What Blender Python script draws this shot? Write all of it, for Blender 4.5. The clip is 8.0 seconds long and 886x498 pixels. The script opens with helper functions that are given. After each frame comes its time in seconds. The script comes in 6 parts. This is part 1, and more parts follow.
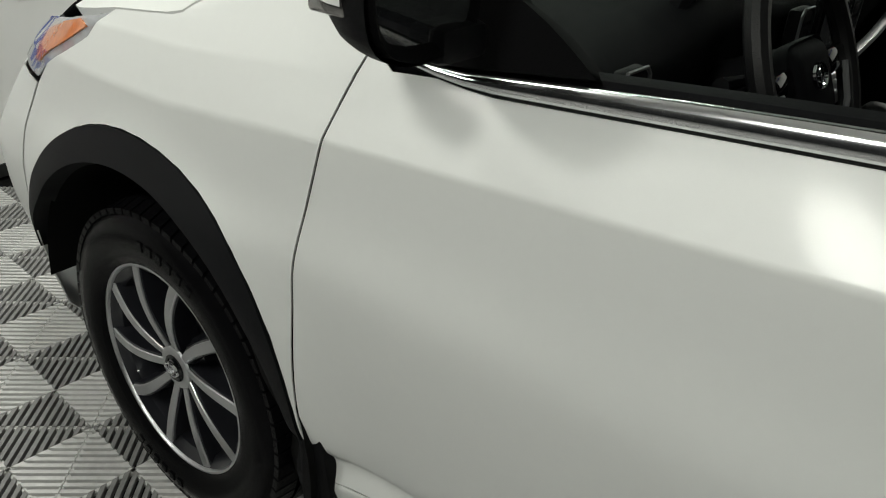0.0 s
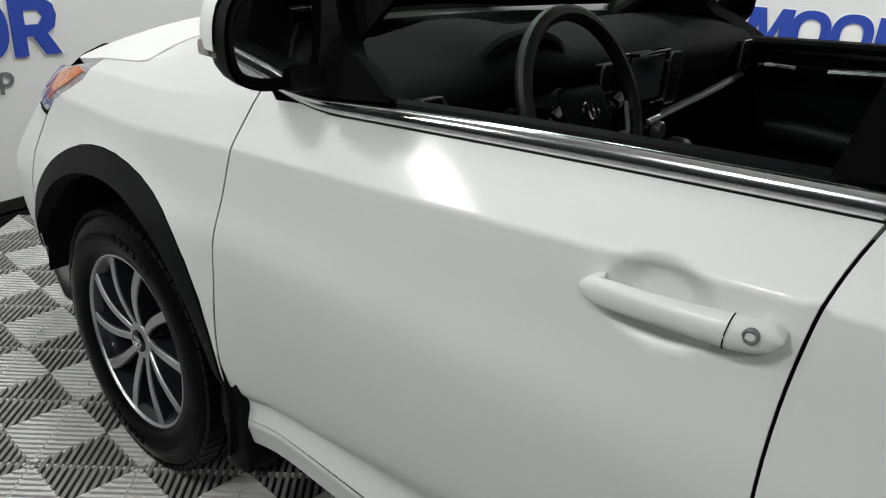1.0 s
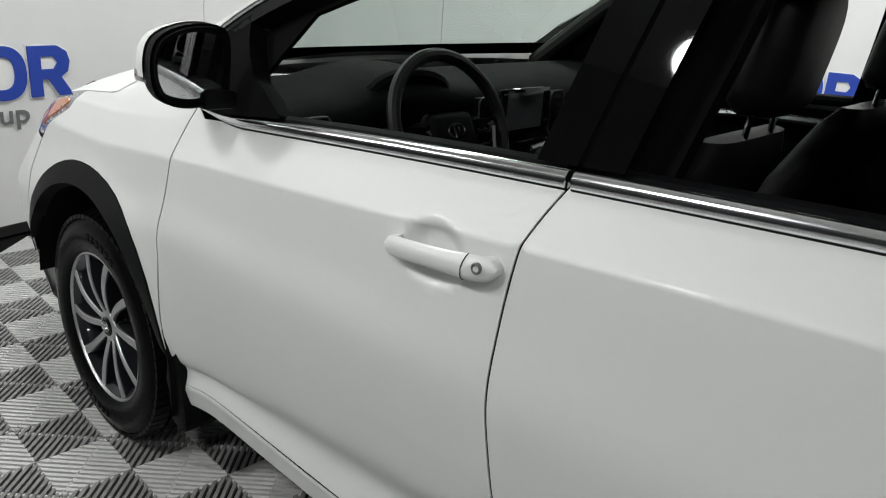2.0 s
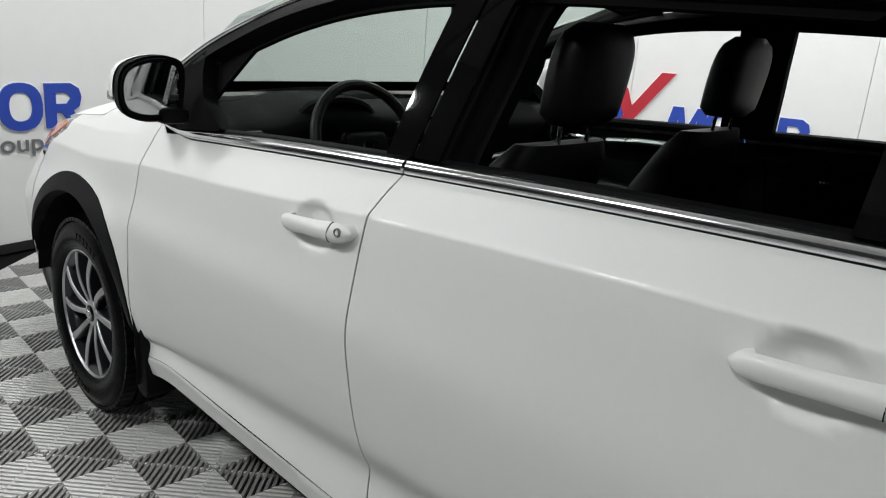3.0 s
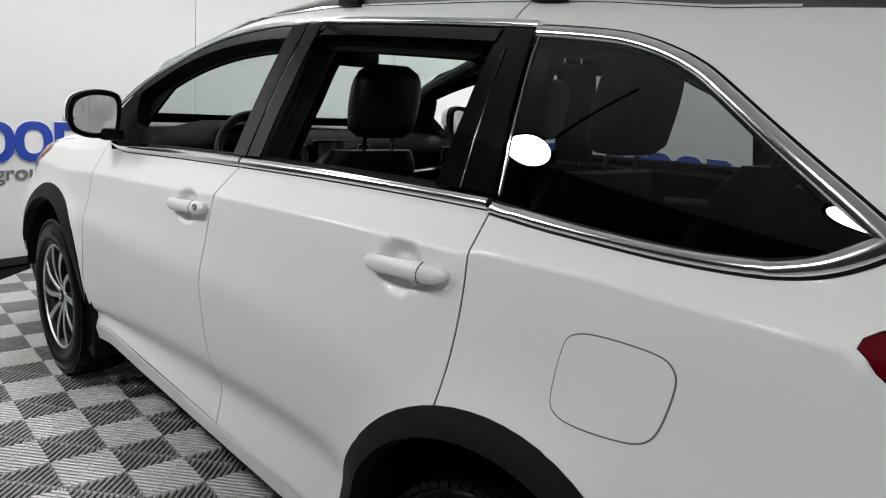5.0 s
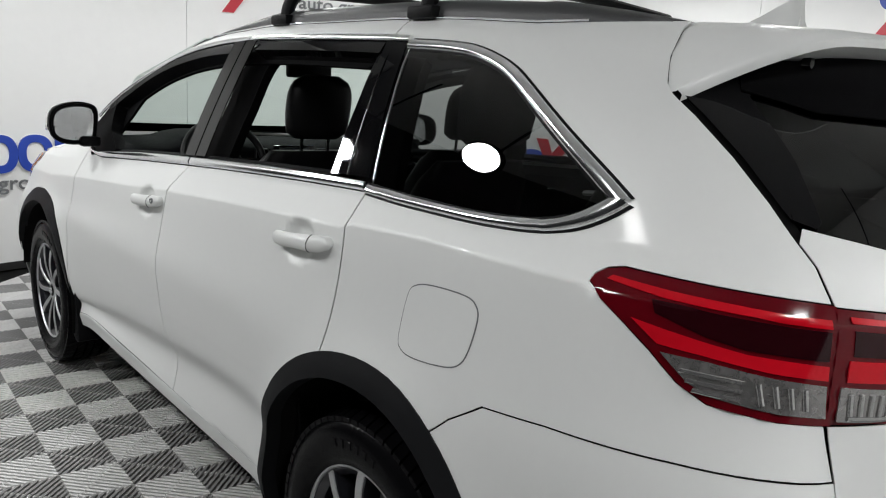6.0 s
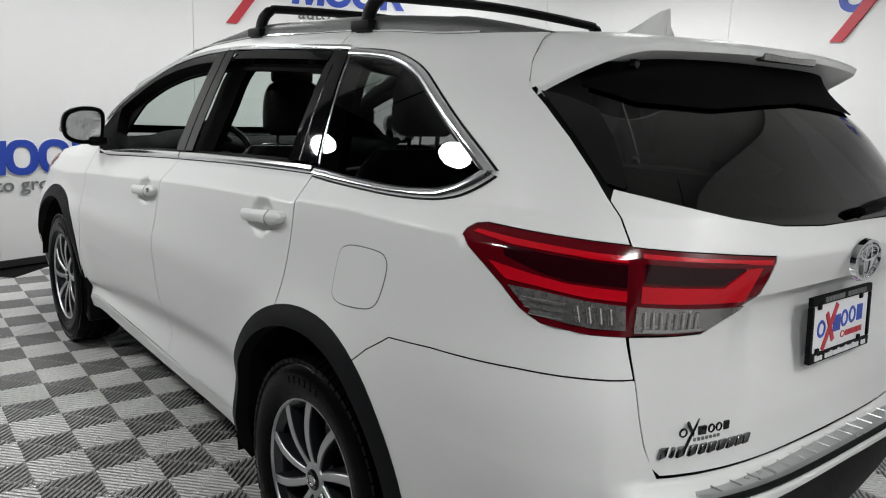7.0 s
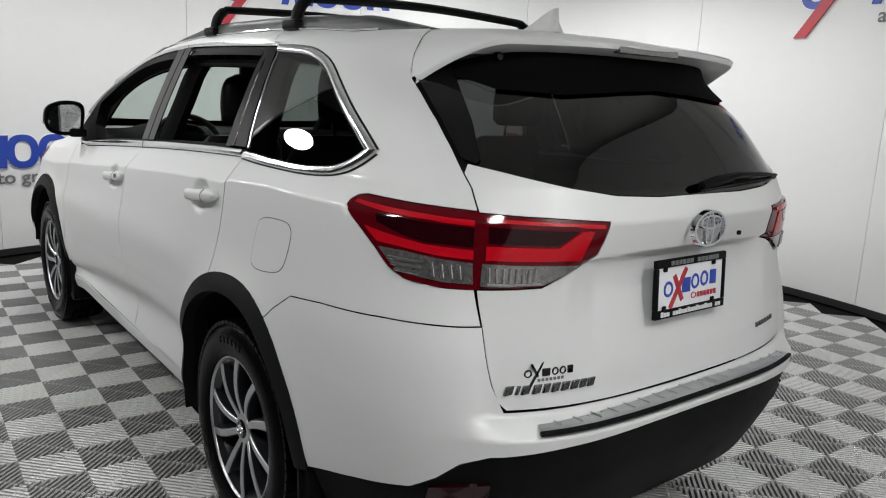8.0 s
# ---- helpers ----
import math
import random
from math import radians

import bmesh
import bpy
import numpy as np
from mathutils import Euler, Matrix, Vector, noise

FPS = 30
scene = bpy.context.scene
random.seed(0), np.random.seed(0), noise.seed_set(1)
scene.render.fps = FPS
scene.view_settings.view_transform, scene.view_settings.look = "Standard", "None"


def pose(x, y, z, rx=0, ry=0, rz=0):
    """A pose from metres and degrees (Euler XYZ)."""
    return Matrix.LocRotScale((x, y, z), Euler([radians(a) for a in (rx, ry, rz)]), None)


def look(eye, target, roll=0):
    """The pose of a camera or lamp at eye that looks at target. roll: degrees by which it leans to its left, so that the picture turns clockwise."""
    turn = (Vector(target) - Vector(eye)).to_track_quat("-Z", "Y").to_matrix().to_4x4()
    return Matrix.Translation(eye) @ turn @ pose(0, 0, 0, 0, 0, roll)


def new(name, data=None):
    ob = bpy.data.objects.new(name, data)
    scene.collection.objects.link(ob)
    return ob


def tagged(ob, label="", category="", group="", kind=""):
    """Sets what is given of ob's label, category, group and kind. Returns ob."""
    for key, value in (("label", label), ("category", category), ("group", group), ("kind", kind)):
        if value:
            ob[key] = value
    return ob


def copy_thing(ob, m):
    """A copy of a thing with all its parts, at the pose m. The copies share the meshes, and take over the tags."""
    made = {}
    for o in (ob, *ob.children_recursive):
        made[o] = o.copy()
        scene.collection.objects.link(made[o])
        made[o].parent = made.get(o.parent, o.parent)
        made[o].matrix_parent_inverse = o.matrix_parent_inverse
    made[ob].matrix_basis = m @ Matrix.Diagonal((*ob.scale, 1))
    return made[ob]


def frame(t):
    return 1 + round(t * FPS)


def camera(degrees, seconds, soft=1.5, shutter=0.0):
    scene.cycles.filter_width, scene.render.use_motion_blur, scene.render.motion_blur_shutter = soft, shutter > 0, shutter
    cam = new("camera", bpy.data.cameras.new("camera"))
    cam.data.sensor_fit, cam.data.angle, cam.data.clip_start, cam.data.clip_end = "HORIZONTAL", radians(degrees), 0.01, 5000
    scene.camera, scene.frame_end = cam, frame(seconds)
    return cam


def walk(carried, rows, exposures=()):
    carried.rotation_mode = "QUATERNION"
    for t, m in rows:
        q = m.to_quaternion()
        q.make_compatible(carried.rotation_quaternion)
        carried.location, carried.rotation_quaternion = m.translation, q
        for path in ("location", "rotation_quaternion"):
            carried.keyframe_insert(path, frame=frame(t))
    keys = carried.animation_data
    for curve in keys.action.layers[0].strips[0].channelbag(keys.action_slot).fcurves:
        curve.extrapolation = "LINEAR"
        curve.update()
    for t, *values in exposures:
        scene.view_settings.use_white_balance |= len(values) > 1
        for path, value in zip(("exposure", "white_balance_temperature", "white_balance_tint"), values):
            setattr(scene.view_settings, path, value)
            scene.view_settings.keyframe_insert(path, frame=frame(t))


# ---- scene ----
cam = camera(60.3, 8.0, soft=1.1)
PATH = [
    (0, (1.22, -1.53, 1.378), (0.128, -0.151, 0.427), 3.5),
    (0.5, (1.46, -1.565, 1.426), (0.316, -0.179, 0.549), 3.6),
    (1, (1.712, -1.667, 1.445), (0.521, -0.277, 0.638), 3.8),
    (1.5, (1.925, -1.731, 1.478), (0.69, -0.345, 0.732), 3.7),
    (2, (2.201, -1.74, 1.474), (0.926, -0.358, 0.791), 4.0),
    (3.5, (2.96, -1.854, 1.483), (1.588, -0.494, 0.964), 4.6),
    (4, (3.201, -1.81, 1.487), (1.805, -0.461, 1.003), 4.8),
    (5.5, (3.87, -1.864, 1.475), (2.409, -0.564, 1.055), 4.1),
    (6, (4.107, -1.832, 1.48), (2.629, -0.546, 1.073), 3.6),
    (6.5, (4.345, -1.88, 1.462), (2.849, -0.614, 1.064), 3.1),
    (7, (4.574, -1.896, 1.478), (3.061, -0.65, 1.08), 2.8),
    (7.5, (4.803, -1.824, 1.463), (3.276, -0.596, 1.064), 2.6),
    (8, (4.996, -1.798, 1.467), (3.452, -0.592, 1.065), 2.6),
]
walk(cam, [(t, look(eye, target, roll)) for t, eye, target, roll in PATH],
     [(0, -0.30, 6900, 4), (0.5, -0.22, 6700, 7), (1.5, -0.12, 6560, 9), (3.5, 0.05, 6500, 10), (5.5, 0.12, 6500, 11), (6.8, 0.02, 6510, 11.5), (8, 0.0, 6520, 12)])


# ---- world, lamps, exposure ----
scene.view_settings.exposure = 0.0
world = bpy.data.worlds.new("world")
scene.world = world
world.use_nodes = True
world.node_tree.nodes["Background"].inputs[0].default_value = (0.02, 0.02, 0.022, 1)
world.node_tree.nodes["Background"].inputs[1].default_value = 0.3

ROOM_C, ROOM_R, ROOM_H, WALL_H = (1.7, 0.25), 3.86, 4.2, 3.95
OUTER_R = 6.4
LAMP_POWER = 81.0
# round flood lamps on drop rods: x, y, z, radius, and whether the face is turned to the car
# first, second and fourth follow reflections on the car; the rest are added fill
LAMPS = [(0.70, -2.58, 2.67, 0.18, True), (-0.95, -2.58, 2.40, 0.17, True), (2.60, -2.65, 2.70, 0.17, False), (4.95, -1.75, 2.50, 0.17, False), (5.35, -0.35, 2.40, 0.17, False),
         (1.9, 2.65, 2.6, 0.17, False), (0.9, 2.9, 2.6, 0.17, False), (-0.5, 2.1, 2.6, 0.17, False), (-0.5, 0.6, 2.7, 0.17, False), (-0.5, -0.6, 2.9, 0.17, False)]


# ---- materials ----
def node_mat(name):
    m = bpy.data.materials.new(name)
    m.use_nodes = True
    return m, m.node_tree.nodes, m.node_tree.links, m.node_tree.nodes["Principled BSDF"]


def plain(name, col, rough=0.5, metal=0.0, coat=0.0, vary=0.06, scale=60.0, bump=0.0, bump_scale=300.0, spec=0.5, rough_vary=0.08, coat_rough=0.03):
    """A surface with colour and gloss that vary at two scales, and fine relief."""
    m, n, l, b = node_mat(name)
    b.inputs["Metallic"].default_value = metal
    b.inputs["Coat Weight"].default_value = coat
    b.inputs["Coat Roughness"].default_value = coat_rough
    b.inputs["Specular IOR Level"].default_value = spec
    tc = n.new("ShaderNodeTexCoord")
    big, small = n.new("ShaderNodeTexNoise"), n.new("ShaderNodeTexNoise")
    big.inputs["Scale"].default_value, small.inputs["Scale"].default_value = scale * 0.06, scale
    big.inputs["Detail"].default_value = small.inputs["Detail"].default_value = 4
    l.new(tc.outputs["Object"], big.inputs["Vector"])
    l.new(tc.outputs["Object"], small.inputs["Vector"])
    mix = n.new("ShaderNodeMath")
    mix.operation = "ADD"
    l.new(big.outputs["Fac"], mix.inputs[0])
    l.new(small.outputs["Fac"], mix.inputs[1])
    ramp = n.new("ShaderNodeMapRange")
    ramp.inputs["From Min"].default_value, ramp.inputs["From Max"].default_value = 0.6, 1.4
    ramp.inputs["To Min"].default_value, ramp.inputs["To Max"].default_value = 1 - vary, 1 + vary
    l.new(mix.outputs[0], ramp.inputs["Value"])
    scl = n.new("ShaderNodeVectorMath")
    scl.operation = "SCALE"
    scl.inputs[0].default_value = col
    l.new(ramp.outputs[0], scl.inputs["Scale"])
    l.new(scl.outputs[0], b.inputs["Base Color"])
    rr = n.new("ShaderNodeMapRange")
    rr.inputs["To Min"].default_value, rr.inputs["To Max"].default_value = max(0.01, rough * (1 - rough_vary * 2)), rough * (1 + rough_vary * 2)
    l.new(big.outputs["Fac"], rr.inputs["Value"])
    l.new(rr.outputs[0], b.inputs["Roughness"])
    if bump:
        g = n.new("ShaderNodeTexNoise")
        g.inputs["Scale"].default_value, g.inputs["Detail"].default_value = bump_scale, 3
        l.new(tc.outputs["Object"], g.inputs["Vector"])
        bp = n.new("ShaderNodeBump")
        bp.inputs["Strength"].default_value, bp.inputs["Distance"].default_value = bump, 0.002
        l.new(g.outputs["Fac"], bp.inputs["Height"])
        l.new(bp.outputs[0], b.inputs["Normal"])
    return m


def glass(name, tint, rough=0.0, ior=1.5):
    """A thin pane: part see-through tint, part gloss."""
    m, n, l, b = node_mat(name)
    tr, gl, mix, fr = n.new("ShaderNodeBsdfTransparent"), n.new("ShaderNodeBsdfGlossy"), n.new("ShaderNodeMixShader"), n.new("ShaderNodeFresnel")
    tr.inputs[0].default_value = (*tint, 1)
    gl.inputs["Roughness"].default_value = rough
    gl.inputs[0].default_value = (1, 1, 1, 1)
    fr.inputs[0].default_value = ior
    l.new(fr.outputs[0], mix.inputs[0])
    l.new(tr.outputs[0], mix.inputs[1])
    l.new(gl.outputs[0], mix.inputs[2])
    l.new(mix.outputs[0], n["Material Output"].inputs[0])
    return m


def emit(name, col, power):
    m, n, l, b = node_mat(name)
    e = n.new("ShaderNodeEmission")
    e.inputs[0].default_value, e.inputs[1].default_value = (*col, 1), power
    l.new(e.outputs[0], n["Material Output"].inputs[0])
    return m


PAINT = plain("pearl_white_paint", (0.70, 0.71, 0.70), 0.53, 0.10, 0.16, 0.012, 900, rough_vary=0.03, coat_rough=0.11, spec=0.42)
BLACK_GLOSS = plain("gloss_black", (0.004, 0.004, 0.0045), 0.03, 0, 0, 0.1, 200, spec=0.45)
BLACK_PLASTIC = plain("grained_black_plastic", (0.0045, 0.0046, 0.0052), 0.5, 0, 0, 0.10, 120, 0.35, 900, spec=0.08)
CLADDING = plain("dark_grey_cladding", (0.0075, 0.0078, 0.0088), 0.5, 0, 0, 0.10, 80, 0.3, 700, spec=0.10)
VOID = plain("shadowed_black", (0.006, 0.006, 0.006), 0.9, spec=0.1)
SMOKED = plain("smoked_chrome", (0.20, 0.20, 0.21), 0.16, 1.0, vary=0.1, scale=60)
CHROME = plain("chrome", (0.82, 0.83, 0.85), 0.07, 1.0, vary=0.03, scale=30)
BRIGHT = plain("polished_bright_trim", (0.86, 0.87, 0.88), 0.15, 1.0, vary=0.03, scale=30)
INNER = plain("dark_inner_trim", (0.003, 0.003, 0.0034), 0.7, spec=0.04, bump=0.2)
SATIN = plain("satin_silver", (0.62, 0.63, 0.64), 0.28, 1.0, vary=0.04, scale=80)
RUBBER = plain("tyre_rubber", (0.0035, 0.0035, 0.004), 0.24, 0, 0, 0.15, 60, 0.12, 400, 0.05)
RIM_FACE = plain("machined_alloy", (0.56, 0.565, 0.58), 0.36, 1.0, vary=0.05, scale=150, rough_vary=0.15)
RIM_DARK = plain("grey_painted_alloy", (0.022, 0.0225, 0.028), 0.30, 0.5, 0.5, 0.08, 90)
DISC = plain("brake_disc_steel", (0.18, 0.18, 0.18), 0.45, 0.9, vary=0.2, scale=40)
LEATHER = plain("black_leather", (0.007, 0.007, 0.0075), 0.42, 0, 0, 0.12, 40, 0.4, 500, spec=0.25)
SOFT_DASH = plain("soft_black_dash", (0.004, 0.0042, 0.005), 0.7, 0, 0, 0.10, 60, 0.5, 900, spec=0.07)
TRIM_GREY = plain("silver_dash_trim", (0.19, 0.195, 0.20), 0.38, 0.6, vary=0.04)
HEADLINER = plain("dark_headliner", (0.035, 0.035, 0.034), 0.95, vary=0.08, scale=200, bump=0.3)
CARPET = plain("black_carpet", (0.010, 0.010, 0.011), 0.98, vary=0.3, scale=300, bump=0.8)
SCREEN = plain("dark_screen", (0.10, 0.105, 0.11), 0.12, vary=0.03)
WALL = plain("white_panel_wall", (0.69, 0.693, 0.685), 0.5, vary=0.018, scale=14, bump=0.04, bump_scale=80)
CEIL = plain("ceiling_grey", (0.72, 0.72, 0.71), 0.9, vary=0.06)
HALL = plain("dark_hall_paint", (0.045, 0.046, 0.05), 0.8, vary=0.1, scale=10)
BASE = plain("black_baseboard", (0.012, 0.012, 0.012), 0.5, vary=0.2, scale=30)
SIGN_BLUE = plain("sign_blue", (0.018, 0.055, 0.36), 0.4, vary=0.04)
SIGN_RED = plain("sign_red", (0.42, 0.020, 0.035), 0.4, vary=0.05)
SIGN_GREY = plain("sign_grey", (0.13, 0.135, 0.14), 0.5, vary=0.05)
SIGN_EDGE = plain("sign_white_edge", (0.78, 0.78, 0.76), 0.5, vary=0.02)
LENS_RED = plain("tail_lamp_red", (0.095, 0.0015, 0.005), 0.08, 0, 0.15, 0.10, 60, spec=0.35)
LENS_BRIGHT = plain("tail_lamp_bright_red", (0.48, 0.004, 0.012), 0.12, 0, 0.15, 0.05, 60, spec=0.35)
LENS_DARK = plain("tail_lamp_dark_red", (0.016, 0.001, 0.0025), 0.07, 0, 0.2, 0.10, 60, spec=0.35)
LENS_CLEAR = plain("clear_lamp_lens", (0.30, 0.29, 0.285), 0.18, 0.7, 0.8, 0.35, 70)
LENS_PRISM = plain("clear_lamp_prism", (0.46, 0.455, 0.45), 0.12, 0.8, 0.6, 0.25, 90)
RAIL_GREY = plain("dark_grey_roof_rail", (0.035, 0.036, 0.038), 0.42, 0, 0, 0.10, 90, 0.2, 700, spec=0.35)
AMBER = plain("amber_reflector", (0.62, 0.17, 0.02), 0.25, 0, 1.0, 0.25, 90)
LAMP_GLASS = plain("head_lamp_lens", (0.42, 0.43, 0.46), 0.14, 0.3, 1.0, 0.25, 40)
SCREEN_GLASS = glass("windscreen_tint", (0.62, 0.70, 0.66))
TINT_GLASS = glass("dark_tinted_pane", (0.22, 0.235, 0.23), ior=1.8)
REAR_GLASS = glass("rear_tinted_pane", (0.05, 0.053, 0.053), ior=1.8)
PLATE_WHITE = plain("plate_white", (0.72, 0.73, 0.74), 0.35, vary=0.02)
LAMP_FACE = emit("lamp_face", (0.985, 1.0, 0.992), LAMP_POWER)
MIRROR = plain("mirror_glass", (0.85, 0.86, 0.87), 0.015, 1.0, vary=0.01, rough_vary=0.0)


def tile_mat(name, low, high):
    """Grey plastic of the floor tiles, a little different from tile to tile, with scuffs."""
    m, n, l, b = node_mat(name)
    info, tc = n.new("ShaderNodeObjectInfo"), n.new("ShaderNodeNewGeometry")
    a, c = n.new("ShaderNodeTexNoise"), n.new("ShaderNodeTexNoise")
    a.inputs["Scale"].default_value, a.inputs["Detail"].default_value = 2.2, 5
    c.inputs["Scale"].default_value, c.inputs["Detail"].default_value = 55, 3
    l.new(tc.outputs["Position"], a.inputs["Vector"])
    l.new(tc.outputs["Position"], c.inputs["Vector"])
    s1, s2, s3 = (n.new("ShaderNodeMath") for _ in range(3))
    s1.operation = s2.operation = "ADD"
    l.new(a.outputs["Fac"], s1.inputs[0])
    l.new(c.outputs["Fac"], s1.inputs[1])
    l.new(info.outputs["Random"], s3.inputs[0])
    s3.operation, s3.inputs[1].default_value = "MULTIPLY", 0.35
    l.new(s1.outputs[0], s2.inputs[0])
    l.new(s3.outputs[0], s2.inputs[1])
    mr = n.new("ShaderNodeMapRange")
    mr.inputs["From Min"].default_value, mr.inputs["From Max"].default_value = 0.7, 1.7
    mr.inputs["To Min"].default_value, mr.inputs["To Max"].default_value = low, high
    l.new(s2.outputs[0], mr.inputs["Value"])
    sc = n.new("ShaderNodeVectorMath")
    sc.operation = "SCALE"
    sc.inputs[0].default_value = (1.0, 0.995, 0.98)
    l.new(mr.outputs[0], sc.inputs["Scale"])
    l.new(sc.outputs[0], b.inputs["Base Color"])
    b.inputs["Roughness"].default_value = 0.5
    return m


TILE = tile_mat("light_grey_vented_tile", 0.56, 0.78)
# same tile plastic, with the shade of one rib direction put into its colour
TILE_SHADED = tile_mat("grey_vented_tile", 0.20, 0.31)


# ---- building helpers ----
def obj(name, bm_or_mesh, mat, parent=None, label="", smooth=None):
    """Links a bmesh or mesh as one object, under parent where one is given."""
    if isinstance(bm_or_mesh, bmesh.types.BMesh):
        me = bpy.data.meshes.new(name)
        bm_or_mesh.to_mesh(me)
        bm_or_mesh.free()
    else:
        me = bm_or_mesh
    if mat and not me.materials:
        me.materials.append(mat)
    if smooth is not None:
        for p in me.polygons:
            p.use_smooth = True
        if smooth < 3:
            me.set_sharp_from_angle(angle=smooth)
    ob = new(name, me)
    ob.parent = parent
    if label:
        tagged(ob, label)
    return ob


def part(name, bm, mat, parent, label="", smooth=0.6):
    return obj(name, bm, mat, parent, label, smooth)


def empty(name, at=(0, 0, 0), parent=None):
    ob = new(name)
    ob.location = at
    ob.parent = parent
    ob.empty_display_size = 0.1
    return ob


def box(lo, hi, bevel=0.0, seg=2, bm=None, m=None):
    """A box between two corners, with rounded edges."""
    b = bmesh.new()
    bmesh.ops.create_cube(b, size=1)
    lo, hi = Vector(lo), Vector(hi)
    for v in b.verts:
        v.co = (lo + hi) / 2 + Vector(c * d for c, d in zip(v.co, hi - lo))
    if bevel:
        bmesh.ops.bevel(b, geom=b.edges[:], offset=bevel, segments=seg, affect="EDGES", profile=0.5)
    if m:
        bmesh.ops.transform(b, matrix=m, verts=b.verts)
    return join(bm, b)


def join(bm, b):
    if bm is None:
        return b
    me = bpy.data.meshes.new("tmp")
    b.to_mesh(me)
    b.free()
    bm.from_mesh(me)
    bpy.data.meshes.remove(me)
    return bm


def tube(points, radius, sides=8, bm=None, flat=1.0, closed=False, up=(0, 0, 1)):
    """A tube along points; radius a number or one a point; flat squashes it along up."""
    b = bmesh.new()
    pts = [Vector(p) for p in points]
    rad = radius if isinstance(radius, (list, tuple)) else [radius] * len(pts)
    rings = []
    for i, p in enumerate(pts):
        q0 = pts[i - 1] if (i or closed) else p
        q1 = pts[(i + 1) % len(pts)] if (i + 1 < len(pts) or closed) else p
        t = (q1 - q0).normalized()
        side = t.cross(Vector(up))
        side = side.normalized() if side.length > 1e-6 else Vector((1, 0, 0))
        top = side.cross(t).normalized()
        rings.append([b.verts.new(p + rad[i] * (math.cos(a) * side + flat * math.sin(a) * top)) for a in (2 * math.pi * k / sides for k in range(sides))])
    n = len(rings)
    for i in range(n if closed else n - 1):
        r0, r1 = rings[i], rings[(i + 1) % n]
        for k in range(sides):
            b.faces.new((r0[k], r0[(k + 1) % sides], r1[(k + 1) % sides], r1[k]))
    if not closed:
        b.faces.new(rings[0][::-1])
        b.faces.new(rings[-1])
    bmesh.ops.recalc_face_normals(b, faces=b.faces[:])
    return join(bm, b)


def lathe(profile, steps=48, bm=None, closed=False):
    """Turns a profile of (radius, offset) round the y axis."""
    b = bmesh.new()
    rings = []
    for k in range(steps):
        a = 2 * math.pi * k / steps
        rings.append([b.verts.new((r * math.cos(a), o, r * math.sin(a))) for r, o in profile])
    m = len(profile)
    for k in range(steps):
        r0, r1 = rings[k], rings[(k + 1) % steps]
        for i in range(m if closed else m - 1):
            b.faces.new((r0[i], r1[i], r1[(i + 1) % m], r0[(i + 1) % m]))
    bmesh.ops.remove_doubles(b, verts=b.verts, dist=1e-5)
    bmesh.ops.recalc_face_normals(b, faces=b.faces[:])
    return join(bm, b)


def extrude_poly(poly, depth, bevel=0.0, m=None, bm=None):
    """A plate: a polygon in the x-z plane, from y = 0 to y = depth."""
    b = bmesh.new()
    f = b.faces.new([b.verts.new((x, 0, z)) for x, z in poly])
    ex = bmesh.ops.extrude_face_region(b, geom=[f])
    for v in ex["geom"]:
        if isinstance(v, bmesh.types.BMVert):
            v.co.y += depth
    bmesh.ops.recalc_face_normals(b, faces=b.faces[:])
    if bevel:
        bmesh.ops.bevel(b, geom=b.edges[:], offset=bevel, segments=2, affect="EDGES", profile=0.5)
    if m:
        bmesh.ops.transform(b, matrix=m, verts=b.verts)
    return join(bm, b)


def smooth_line(pts, n=8, closed=False):
    """A smooth curve through points of any dimension."""
    p = np.array(pts, float)
    out = []
    m = len(p)
    for i in range(m if closed else m - 1):
        if closed:
            a, b, c, d = p[i - 1], p[i], p[(i + 1) % m], p[(i + 2) % m]
        else:
            a, b, c, d = p[max(i - 1, 0)], p[i], p[i + 1], p[min(i + 2, m - 1)]
        for k in range(n):
            t = k / n
            out.append(0.5 * (2 * b + (c - a) * t + (2 * a - 5 * b + 4 * c - d) * t * t + (3 * b - a - 3 * c + d) * t ** 3))
    if not closed:
        out.append(p[-1])
    return [tuple(q) for q in out]


# ---- the booth: floor, round wall, ceiling, lamps ----
def disc(r, z, name, mat, kind, label, cat, down=False, steps=96):
    b = bmesh.new()
    vs = [b.verts.new((ROOM_C[0] + r * math.cos(2 * math.pi * k / steps), ROOM_C[1] + r * math.sin(2 * math.pi * k / steps), z)) for k in range(steps)]
    b.faces.new(vs[::-1] if down else vs)
    ex = bmesh.ops.extrude_face_region(b, geom=b.faces[:])
    for v in ex["geom"]:
        if isinstance(v, bmesh.types.BMVert):
            v.co.z += 0.1 if down else -0.1
    bmesh.ops.recalc_face_normals(b, faces=b.faces[:])
    return tagged(obj(name, b, mat), label, cat, kind=kind)


floor = disc(OUTER_R + 0.2, -0.016, "floor", VOID, "structure", "grey vented plastic tiles clipped together over a dark slab", "floor")
disc(OUTER_R + 0.2, ROOM_H, "ceiling", CEIL, "structure", "plain matt grey ceiling over the photo booth", "ceiling", True)


